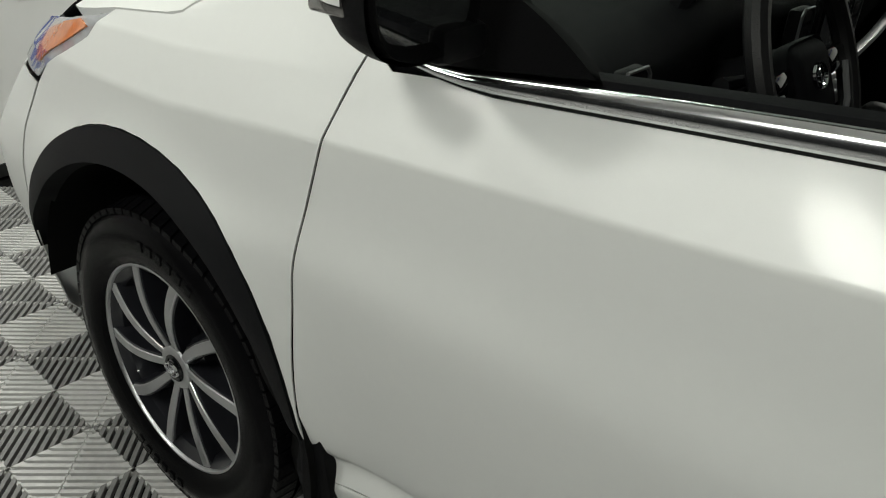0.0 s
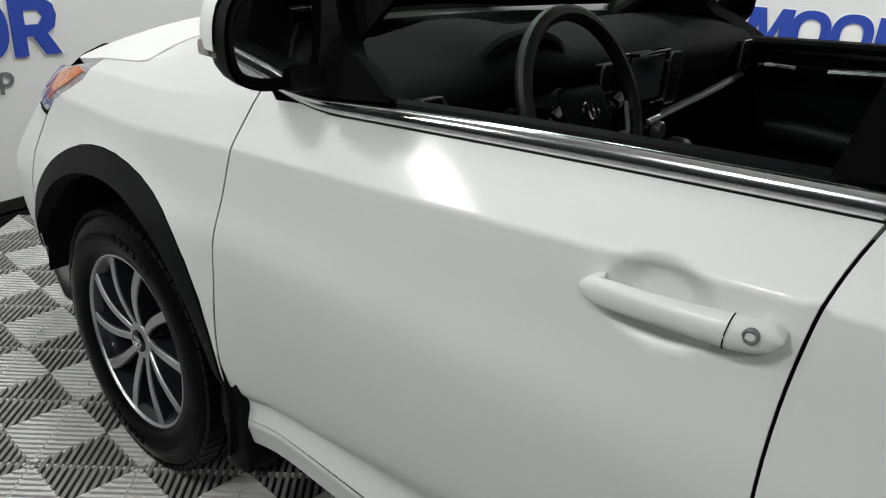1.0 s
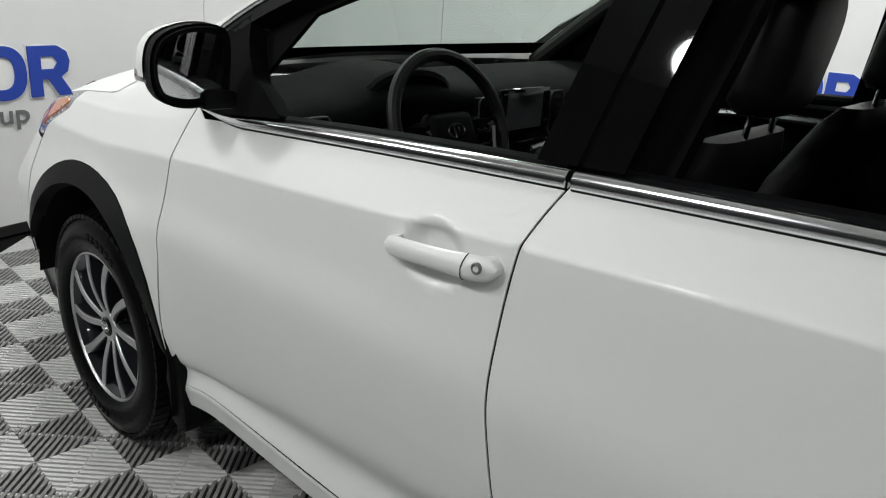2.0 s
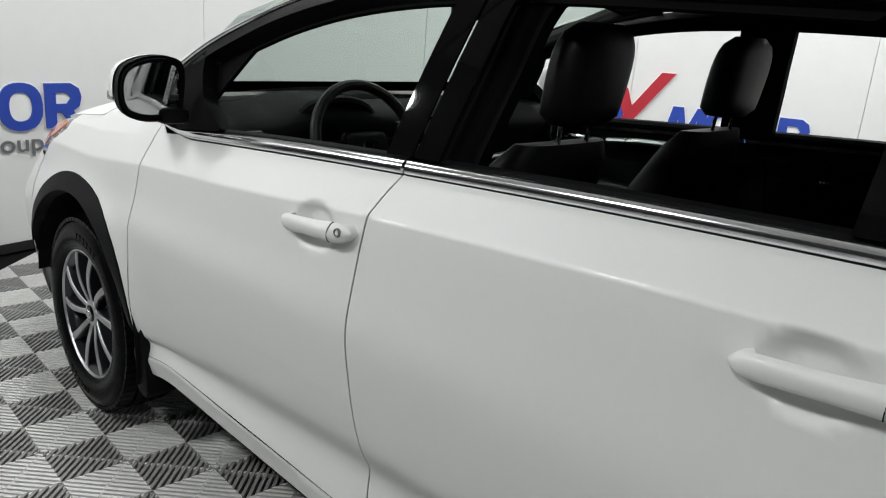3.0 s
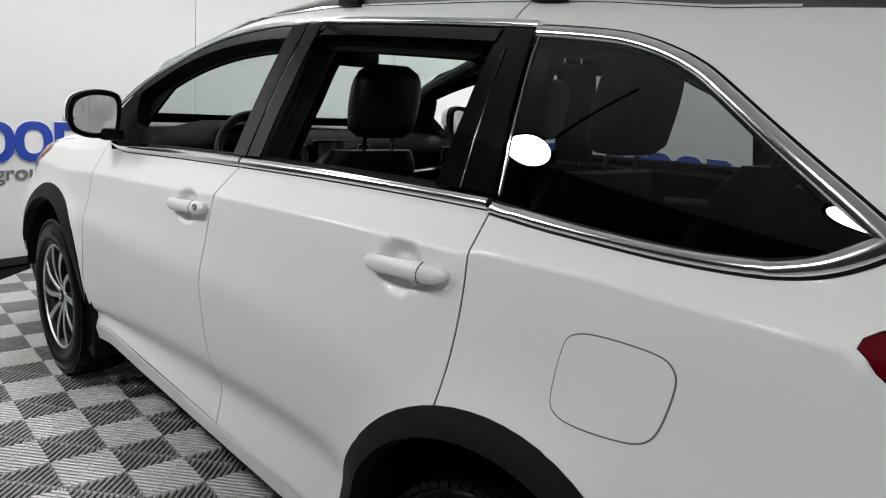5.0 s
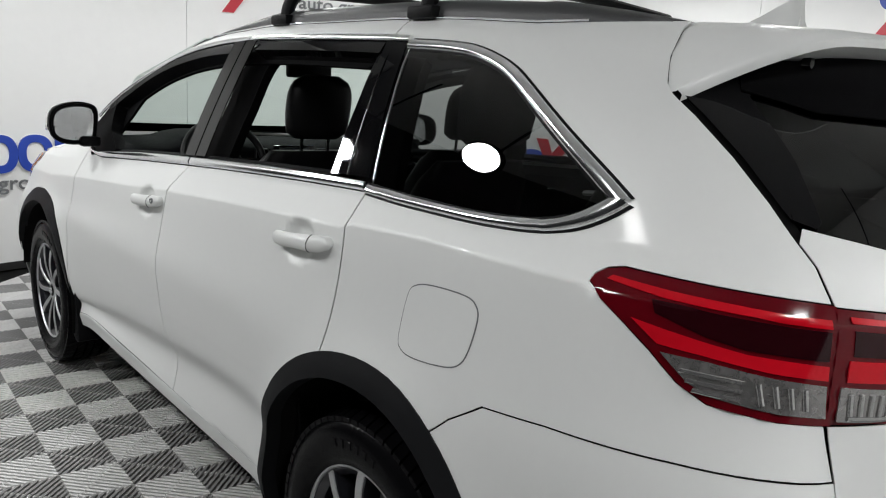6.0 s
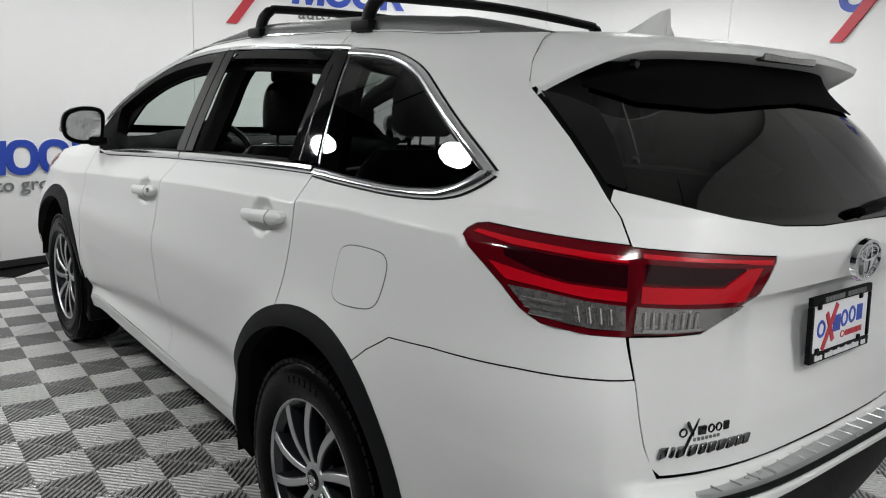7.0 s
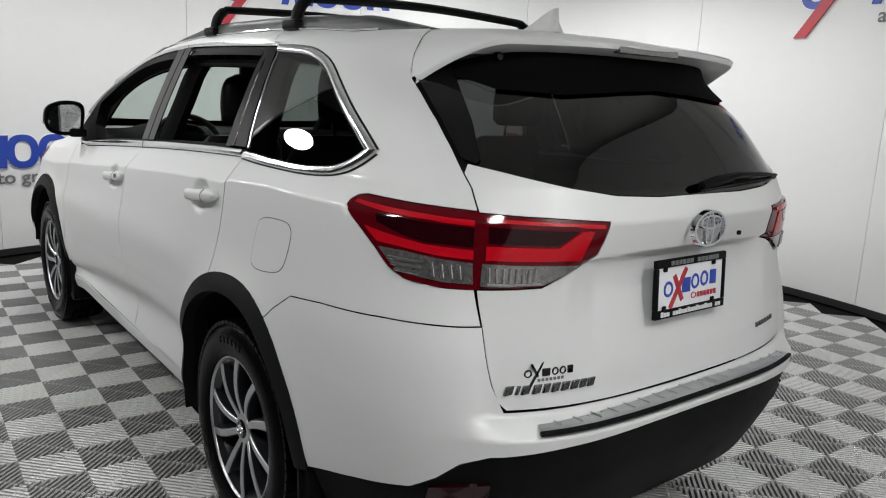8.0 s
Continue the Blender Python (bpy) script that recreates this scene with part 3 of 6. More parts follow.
# window tops, front to back
TOP = smooth_line([(.40, 1.222), (.60, 1.352), (.82, 1.446), (1.00, 1.500), (1.19, 1.542), (1.40, 1.570), (1.60, 1.582), (1.80, 1.588), (2.10, 1.587), (2.40, 1.582), (2.535, 1.577), (2.72, 1.568), (2.84, 1.552), (2.95, 1.518), (3.05, 1.462), (3.15, 1.395), (3.24, 1.335), (3.300, 1.302)], 4)


def top_z(x):
    return float(np.interp(x, [p[0] for p in TOP], [p[1] for p in TOP]))


def stretch(line, x0, x1):
    pts = [p for p in line if x0 < p[0] < x1]
    return [(x0, float(np.interp(x0, [p[0] for p in line], [p[1] for p in line]))), *pts, (x1, float(np.interp(x1, [p[0] for p in line], [p[1] for p in line])))]


# the hood's side seam, nose to cowl, and the middle line of the last window's bright surround
HOOD_EDGE = [(-.135, 1.072), (-.03, 1.084), (.04, 1.092), (.066, 1.099), (.081, 1.113), (.102, 1.133), (.178, 1.161), (.283, 1.188), (.305, 1.195)]
LAST_LOW = smooth_line([(2.606, 1.236), (2.70, 1.232), (2.81, 1.230), (2.97, 1.230), (3.09, 1.235), (3.165, 1.243), (3.225, 1.260), (3.270, 1.284), (3.303, 1.310)], 4)
LAST_UP = smooth_line([(3.303, 1.308), (3.237, 1.350), (3.11, 1.425), (2.974, 1.505), (2.915, 1.533), (2.856, 1.553), (2.80, 1.567), (2.745, 1.576), (2.65, 1.583), (2.543, 1.587)], 4)
LAST_WINDOW = [*LAST_LOW, *LAST_UP]
def even_skin(spots):
    """A surface of even curve close to the skin round the given places of the side view."""
    base = lambda q: np.stack([np.ones(len(q)), q[:, 0], q[:, 2], q[:, 0] ** 2, q[:, 0] * q[:, 2], q[:, 2] ** 2], 1)
    at = np.array(by_side(spots))
    q = skin(at[:, 0], at[:, 1])
    fit = np.linalg.lstsq(base(q), q[:, 1], rcond=None)[0]

    def fn(s, v):
        p = skin(s, v)
        p[:, 1] = base(p) @ fit
        return p
    return fn


pane_skin = even_skin([(x, z) for x in np.linspace(2.62, 3.18, 12) for z in np.linspace(1.25, 1.56, 8) if z < 1.56 - 0.55 * (x - 2.9)])
pillar_skin = even_skin([(x, z) for x in np.linspace(1.50, 1.75, 6) for z in np.linspace(1.24, 1.57, 8)])
pillar_skin_rear = even_skin([(x, z) for x in np.linspace(2.43, 2.60, 5) for z in np.linspace(1.26, 1.57, 8)])


for mir in (False, True):
    K = dict(mirror=mir)
    # fender: arch, nose edge, hood edge, door seam
    nose = [(-.46, .50), (-.475, .62), (-.46, .78), (-.415, .88), (-.366, .932), (-.29, .968), (-.20, 1.015)]
    fender = [*nose, *HOOD_EDGE, (.34, 1.204), (.42, 1.185), (.48, 1.155), (.515, 1.135), *GAP_A[::-1][1:-6], *[p for p in ARCH_F[::-1] if p[1] > .37]]
    panel("front_fender", by_side(fender), PAINT, car, **K)
    door = [(.449, .379), *[p for p in GAP_A if p[1] > .383], *BELT(.56, 1.55, 14, .008), *[p for p in GAP_B[::-1] if p[1] > .383], (1.590, .379)]
    fdoor = panel("front_door", by_side(door), PAINT, car, grid=0.013, **K)
    rear_low = [p for p in arc(2.79, .375, .50, 198, 105, 16, .50) if p[0] < 2.625 and p[1] > .383]
    door = [(1.590, .379), *[p for p in GAP_B if p[1] > .383], *BELT(1.60, 2.58, 14, .008), *[p for p in GAP_C[::-1] if p[1] > .857], (2.632, .850), *rear_low[::-1], (2.290, .379)]
    rdoor = panel("rear_door", by_side(door), PAINT, car, grid=0.013, **K)
    # quarter panel, with the roof side and the pillar behind the last window
    quarter_low = by_side([*[p for p in ARCH_R[::-1] if p[0] > 2.634], (2.632, .850), *GAP_C[6:]])
    up = by_side([*LAST_WINDOW, (2.45, 1.610)])
    ditch_end = [(s, VMAX) for s, _ in by_side([(3.15, 1.645), (3.22, 1.643), (3.278, 1.642)])]
    tail_gap = by_side([(3.274, 1.621), (3.273, 1.568), (3.286, 1.520)]) + by_rear([(-.605, 1.50), (-.614, 1.465), (-.628, 1.40), (-.635, 1.335), (-.640, 1.29), (-.648, 1.198)])
    lamp_cut = by_side([(3.50, 1.203), (3.362, 1.2075), (3.335, 1.202), (3.319, 1.190), (3.317, 1.177), (3.346, 1.155), (3.394, 1.126), (3.446, 1.092), (3.497, 1.052), (3.543, 1.029)]) + by_rear([(-.72, 1.018), (-.667, 1.018)])
    bump = by_rear([(-.660, .930)]) + by_side([(3.52, .928), (3.30, .917), (3.155, .902), (3.08, .852), (3.040, .814)])
    arch_only = quarter_low[:len(quarter_low) - (len(GAP_C) - 6)]
    outline = [*arch_only, *quarter_low[len(arch_only):], *up, (2.45, VMAX), (2.7, VMAX), (2.9, VMAX), (3.0, VMAX), *ditch_end, *tail_gap, *lamp_cut, *bump]
    quarter = panel("rear_quarter_panel", outline, PAINT, car, **K)
    # black strip added under the tailgate gap to give it deep shade
    strip("gate_seal", tail_gap, 0.022, 0.004, VOID, car, mirror=mir, lift=-0.012)
    # roof side over the doors and the windscreen pillar
    rail_low = [(.37, 1.225), *[(x, z + .026) for x, z in TOP if .40 < x < 2.45], (2.45, 1.606)]
    rail_top = [(2.45, VMAX), (2.0, VMAX), (1.6, VMAX), (1.36, VMAX)]
    front = [(s, min(v, VMAX)) for s, v in by_side([(1.20, 1.605), (1.03, 1.552), (.82, 1.497), (.60, 1.412), (.44, 1.318), (.32, 1.235)])]
    panel("roof_side", [*by_side(rail_low), *rail_top, *front], PAINT, car, **K)
    # bumper sides in white, black lower parts come later
    rear_b = by_side([(3.040, .815), (3.08, .8530), (3.155, .9030), (3.30, .9180), (3.52, .9290)]) + by_rear([(-.660, .9310), (-.655, .86), (-.642, .79), (-.615, .722), (0, .708), (.615, .722), (.642, .79), (.655, .86), (.66, .9310)])
    if not mir:
        right = [(2 * XR + 0.6 * math.pi - s, v) for s, v in by_side([(3.040, .815), (3.08, .8530), (3.155, .9030), (3.30, .9180), (3.52, .9290)])][::-1]
        low_l = by_side([(3.62, .524), (3.47, .497), (3.285, .458)])
        low = by_rear([(-.755, .562), (-.72, .605), (-.67, .629), (-.49, .640), (-.2, .648), (0, .649), (.2, .648), (.49, .640), (.67, .629), (.72, .605), (.755, .562)])
        low_r = [(2 * XR + 0.6 * math.pi - s, v) for s, v in low_l]
        arch_l = by_side([p for p in arc(2.79, .375, .50, 12, 60, 12, .50)])
        arch_r = [(2 * XR + 0.6 * math.pi - s, v) for s, v in arch_l][::-1]
        rb = [*rear_b, *right, *arch_r, *low_r[::-1], *low[::-1], *low_l, *arch_l]
        panel("rear_bumper", rb, PAINT, car, "white painted rear bumper", gap=0.0012)
        base_l = by_side([(3.30, .27), (3.5, .28)])
        base_r = [(2 * XR + 0.6 * math.pi - s, v) for s, v in base_l]
        bl = [(s, v) for s, v in by_rear([(-.55, .33), (0, .34), (.55, .33)])]
        panel("bumper_lower", [*low_l[::-1], *low, *low_r, *base_r, *bl[::-1], *base_l[::-1]], BLACK_PLASTIC, car, "black grained lower rear bumper", lift=-0.012)
        strip("bumper_lip", dense([*low_l[::-1], *low, *low_r], 0.02, False), 0.012, 0.004, CLADDING, car, "dark grey lip of the lower bumper", lift=-0.010)
    # arch mouldings
    for tag, hub, span in (("arch_moulding", (0, .365), (167, -6)), ("arch_moulding", (2.79, .375), (196, 8))):
        r_o, r_i = (.513, .458) if hub[0] < 1 else (.50, .450)
        out = arc(*hub, r_o, *span, 40, r_o + .01)
        inn = arc(*hub, r_i, *span, 40, r_i)
        if hub[0] < 1:
            out, inn = lean(out, .832), lean(inn, .88)
            # it narrows towards the bumper
            inn = [(x + (x - hub[0]) * f, z + (z - hub[1]) * f) for x, z, f in ((x, z, 0.12 * max(0, math.degrees(math.atan2(z - hub[1], x)) - 140) / 34) for x, z in inn)]
        panel(tag, by_side(out + inn[::-1]), CLADDING, car, lift=0.004, thick=0.04, gap=0.0, **K)
    # white sill under the doors, black one underneath
    panel("sill_panel", by_side([(.458, .3785), (1.0, .3785), (1.6, .3785), (2.285, .3785), (2.280, .318), (1.6, .318), (1.0, .318), (.475, .318)]), PAINT, car, gap=0, **K)
    panel("rocker_panel", by_side([(.46, .315), (1.0, .315), (1.6, .315), (2.29, .315), (2.27, .21), (1.6, .20), (1.0, .20), (.46, .20)]), VOID, car, gap=0, lift=-0.03, **K)
    # bright belt mouldings, one to a door and one round the last window
    for owner, x0, x1 in ((fdoor, .56, 1.572), (rdoor, 1.583, 2.595)):
        ln = by_side([(x, belt_z(x) + .008 + .018 * max(0, (.70 - x) / .14) ** 1.5) for x in np.linspace(x0, x1, 26)])
        wd = np.full(26, 0.031)
        if x0 < 1:
            wd[:5] = np.linspace(0.012, 0.031, 5)
        strip("belt_moulding", ln, wd, 0.015, BRIGHT, owner, "polished chrome belt moulding", mirror=mir, profile=ROUND)
        strip("belt_seal", [(s, v - .5 * w) for (s, v), w in zip(ln, wd)], 0.005, 0.006, BLACK_PLASTIC, owner, mirror=mir)
    for line in (LAST_LOW, LAST_UP):
        ln = by_side(line)
        strip("window_seal", ln, 0.038, 0.003, BLACK_PLASTIC, quarter, mirror=mir)
        strip("window_moulding", ln, 0.029, 0.012, BRIGHT, quarter, "polished chrome window moulding", mirror=mir, profile=ROUND)
    for owner, x0, x1 in ((fdoor, .44, 1.655), (rdoor, 1.663, 2.530)):
        ln = by_side([(x, z + .024) for x, z in stretch(TOP, x0, x1)])
        strip("window_moulding", ln, 0.020, 0.009, BRIGHT, owner, mirror=mir, profile=ROUND)
    # black pillar covers: both sides of each seam
    def slant(x_low, x_up, up=0.0):
        z0 = belt_z(x_low) + .027
        return [(x_low + (x_up - x_low) * k / 6, z0 + (top_z(x_up) + .016 - z0) * k / 6) for k in range(7)]
    for owner, lo0, up0, lo1, up1 in ((fdoor, 1.500, 1.575, 1.579, 1.655), (rdoor, 1.584, 1.660, 1.658, 1.732), (rdoor, 2.455, 2.443, 2.597, 2.532)):
        surface_part("pillar_cover", pillar_skin if lo0 < 2 else pillar_skin_rear, shrink(dense(by_side([*slant(lo0, up0), *slant(lo1, up1)[::-1]]), 0.02), 0.002), BLACK_GLOSS, owner, "gloss black pillar cover", lift=0.002, thick=0.004, **K)
    for owner, lo0, up0 in ((rdoor, 2.500, 2.472), (quarter, 2.612, 2.547)):
        strip("pillar_trim", by_side(slant(lo0, up0)), 0.004, 0.004, CHROME if owner is quarter else BLACK_GLOSS, owner, mirror=mir)
    panel("window_channel", by_side([*slant(2.416, 2.430), *slant(2.457, 2.445)[::-1]]), BLACK_GLOSS, rdoor, gap=0, lift=-0.004, thick=0.03, **K)
    panel("window_frame", by_side([*[(x, z + .012) for x, z in stretch(TOP, .52, 1.575)], *[(x, z - .022) for x, z in stretch(TOP, .56, 1.572)][::-1]]), BLACK_PLASTIC, fdoor, gap=0, thick=0.05, **K)
    panel("window_frame", by_side([*[(x, z + .012) for x, z in stretch(TOP, 1.735, 2.43)], *[(x, z - .016) for x, z in stretch(TOP, 1.735, 2.43)][::-1]]), BLACK_GLOSS, rdoor, gap=0, thick=0.05, **K)
    panel("mirror_patch", by_side([(.535, 1.150), (.62, belt_z(.62) + .022), (.72, belt_z(.72) + .024), (.84, belt_z(.84) + .028), (.70, 1.225), (.66, 1.262), (.60, 1.352), (.52, 1.305), (.44, 1.245), (.40, 1.215), (.46, 1.15)]), INNER, fdoor, gap=0, thick=0.05, **K)
    surface_part("quarter_pane", pane_skin, shrink(dense(by_side(LAST_WINDOW), 0.02), 0.004), TINT_GLASS, quarter, "dark tinted rear side pane", lift=0.0, thick=0.004, **K)
    # black sheet added behind the seams, standing in for the shade in the gaps
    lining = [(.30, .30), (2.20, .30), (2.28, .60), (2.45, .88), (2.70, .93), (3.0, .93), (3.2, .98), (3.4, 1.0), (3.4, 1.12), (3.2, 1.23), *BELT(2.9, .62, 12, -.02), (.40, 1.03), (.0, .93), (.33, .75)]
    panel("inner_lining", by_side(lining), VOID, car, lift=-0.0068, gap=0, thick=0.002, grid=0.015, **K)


# ---- roof, windscreen, hood, tailgate ----
_rs = np.linspace(XF, XR + 0.9, 400)
_rp = skin(_rs, np.full(400, VMAX))
RAIL_X, RAIL_W, RAIL_Z = _rp[:, 0], -_rp[:, 1], _rp[:, 2]


def rail(x):
    return np.interp(x, RAIL_X, RAIL_W), np.interp(x, RAIL_X, RAIL_Z)


def roof(x, u):
    """Roof skin at length x, u from -1 to 1 across."""
    w, z = rail(x)
    h = np.interp(x, [1.0, 1.3, 1.8, 2.6, 3.3], [0.035, 0.048, 0.052, 0.048, 0.032])
    return np.stack([x, w * u, z - 0.006 + h * (1 - np.abs(u) ** 2.4)], -1)


def screen(u, t):
    """Windscreen: u across, t from its foot to its top."""
    e = np.stack([np.interp(t, [0, .5, 1], [.34, .70, 1.22]), np.interp(t, [0, .5, 1], [.725, .665, .572]), np.interp(t, [0, .5, 1], [1.20, 1.455, 1.622])], -1)
    cc = np.array([.16, 0, 1.185]), np.array([1.04, 0, 1.672])
    c = cc[0] + (cc[1] - cc[0]) * t[:, None] + np.array([-.02, 0, .02]) * (4 * t * (1 - t))[:, None]
    k = (np.abs(u) ** 2.2)[:, None]
    p = c + (e - c) * k
    p[:, 1] = u * e[:, 1]
    return p


HOOD_RIM = skin(*np.array(by_side([*HOOD_EDGE[::-1], (-.20, 1.060), (-.30, 1.042), (-.45, 1.016), (-.58, .992)])).T) * (1, -1, 1)
HOOD_RIM[-3:, 1] -= (.01, .03, .06)
HOOD_T = np.r_[0, np.cumsum(np.linalg.norm(np.diff(HOOD_RIM, axis=0), axis=1))]
HOOD_T /= HOOD_T[-1]


def hood(u, t):
    """Hood: u across, t from the cowl to the nose."""
    ex, ew, ez = (np.interp(t, HOOD_T, HOOD_RIM[:, i]) for i in (0, 1, 2))
    cx = np.interp(t, [0, .35, .7, 1], [.17, -.06, -.42, -.80])
    cz = np.interp(t, [0, .35, .7, 1], [1.188, 1.180, 1.125, 1.02])
    a = np.abs(u)
    k = a ** 2.6
    return np.stack([cx + (ex - cx) * k, u * ew, np.maximum(cz, ez + .004) * (1 - k) + ez * k + 0.003], -1)


R_FRONT = [(1.235 - 0.175 * (1 - (abs(u)) ** 2.2), u) for u in np.linspace(-1, 1, 25)]
R_BACK = [(3.285, u) for u in np.linspace(1, -1, 25)]
surface_part("roof_panel", roof, dense([*R_FRONT, *R_BACK], 0.05), PAINT, car, grid=0.04, flip=False)
surface_part("windscreen", screen, dense([(-1, .02), (1, .02), (1, .98), (-1, .98)], 0.05), SCREEN_GLASS, car, "greenish windscreen glass", grid=0.05, thick=0.004, flip=False)
for edge in ([(-1, .005), (1, .005), (1, .095), (.6, .085), (0, .08), (-.6, .085), (-1, .095)], [(-1, .90), (0, .92), (1, .90), (1, .985), (-1, .985)]):
    surface_part("screen_border", lambda u, t: screen(u, t) - np.array([-.004, 0, .004]), dense(edge, 0.05), BLACK_GLOSS, car, "black printed edge of the windscreen", grid=0.05, thick=0.002)
for sg in (-1, 1):
    ts = np.linspace(.02, .98, 16)
    edge = screen(np.full(16, sg * .965), ts) + np.array([.030, 0, -.034])
    part("screen_pillar", tube([tuple(q) for q in edge], 0.036, 10, flat=0.8), HEADLINER, car, "dark grey inner windscreen pillar")
surface_part("hood", hood, dense([(-1, 0.0), (1, 0.0), (1, 1), (-1, 1)], 0.04), PAINT, car, grid=0.04, thick=0.03)
# roof ditch strips and roof rack feet follow the rail
for sgn in (-1, 1):
    b = bmesh.new()
    rows = []
    for x in np.linspace(1.22, 3.24, 60):
        w, z = (float(q) for q in rail(x))
        h = 0.004 + 0.042 * min(1.0, (x - 1.22) / 0.5) ** 0.8 * min(1.0, (3.24 - x) / 0.30) ** 0.9
        rows.append([b.verts.new((x, sgn * (w + dy), z + dz)) for dy, dz in ((.004, -.006), (.002, h * .35), (-.006, h * .75), (-.022, h), (-.050, h * 1.05), (-.070, h * .9), (-.075, -.004))])
    for r0, r1 in zip(rows, rows[1:]):
        for i in range(6):
            b.faces.new((r0[i], r0[i + 1], r1[i + 1], r1[i]))
    b.faces.new(rows[0])
    b.faces.new(rows[-1])
    bmesh.ops.recalc_face_normals(b, faces=b.faces[:])
    part("roof_rail", b, RAIL_GREY, car, "dark grey low roof rail", 0.7)
    pts = [(x, sgn * (float(rail(x)[0]) + 0.006), float(rail(x)[1]) + 0.001) for x in np.linspace(1.25, 3.05, 40)]
    part("roof_trim", tube(pts, 0.004, 6, flat=0.7), CHROME, car)

for bx in (1.76, 2.50):
    bar = part("roof_crossbar", tube(smooth_line([(bx + .01, -.545, 1.672), (bx + .015, -.535, 1.725), (bx + .02, -.505, 1.758), (bx + .02, -.44, 1.768), (bx + .02, 0, 1.782), (bx + .02, .44, 1.768), (bx + .02, .505, 1.758), (bx + .015, .535, 1.725), (bx + .01, .545, 1.672)], 6), [0.020] * 12 + [0.016] * 25 + [0.020] * 12, 10, flat=1.3, up=(1, 0, 0)), BLACK_PLASTIC, car, "black roof rack crossbar")
    for sgn in (-1, 1):
        part("foot", box((bx - .045, sgn * .545 - .03, 1.655), (bx + .06, sgn * .545 + .025, 1.690), 0.01), BLACK_PLASTIC, bar)

# shark fin aerial
b = bmesh.new()
ring = []
for x, h, w in ((3.04, .004, .012), (3.08, .014, .022), (3.13, .036, .026), (3.17, .058, .022), (3.20, .072, .014), (3.225, .076, .006), (3.235, .004, .026)):
    z0 = 1.668
    ring.append([b.verts.new(p) for p in ((x, -w - .006, z0), (x, -w * .8, z0 + h * .5), (x, -w * .2, z0 + h), (x, w * .2, z0 + h), (x, w * .8, z0 + h * .5), (x, w + .006, z0))])
for r0, r1 in zip(ring, ring[1:]):
    for i in range(5):
        b.faces.new((r0[i], r0[i + 1], r1[i + 1], r1[i]))
b.faces.new(ring[-1])
bmesh.ops.recalc_face_normals(b, faces=b.faces[:])
part("roof_aerial", b, PAINT, car, "white shark fin aerial", 0.9)

# tailgate
gate = empty("tailgate", (0, 0, 0), car)
MIRROR_S = 2 * XR + 0.6 * math.pi
flip_s = lambda pts: [(MIRROR_S - s, v) for s, v in pts][::-1]
LAMP_IN = [(-.651, 1.195), (-.52, 1.189), (-.366, 1.179), (-.374, 1.130), (-.388, 1.077), (-.425, 1.069), (-.465, 1.049), (-.520, 1.021), (-.60, 1.019), (-.668, 1.018)]
GLASS_LOW = [(-.628, 1.304), (-.58, 1.290), (-.45, 1.258), (-.33, 1.240), (-.18, 1.233), (0, 1.231)]
left = by_rear([*GLASS_LOW[::-1][1:], (-.643, 1.280), *LAMP_IN, (-.663, .93), (-.658, .86), (-.645, .79), (-.631, .745), (-.612, .725), (-.30, .714)])
tg = [*left, *flip_s(left)]
panel("tailgate_panel", tg, PAINT, gate, "white painted tailgate skin", grid=0.016)
GLASS_SIDE = [(-.632, 1.312), (-.623, 1.40), (-.609, 1.465), (-.600, 1.498), (-.585, 1.530)]
left = by_rear([(0, 1.595), (-.30, 1.588), (-.45, 1.568), *GLASS_SIDE[::-1], *GLASS_LOW])
panel("rear_pane", [*left, *flip_s(left)[1:-1]], REAR_GLASS, gate, "dark tinted rear window", lift=-0.004, thick=0.004, gap=0.002, grid=0.03)
left = by_rear([(0, 1.597), (-.30, 1.590), (-.45, 1.570), (-.530, 1.545), (-.545, 1.510), (-.515, 1.494), (-.488, 1.479), (-.345, 1.472), (-.15, 1.487), (0, 1.495)])
panel("spoiler_liner", [*left, *flip_s(left)[1:-1]], INNER, gate, "matt black liner under the spoiler", lift=0.005, gap=0, grid=0.03)
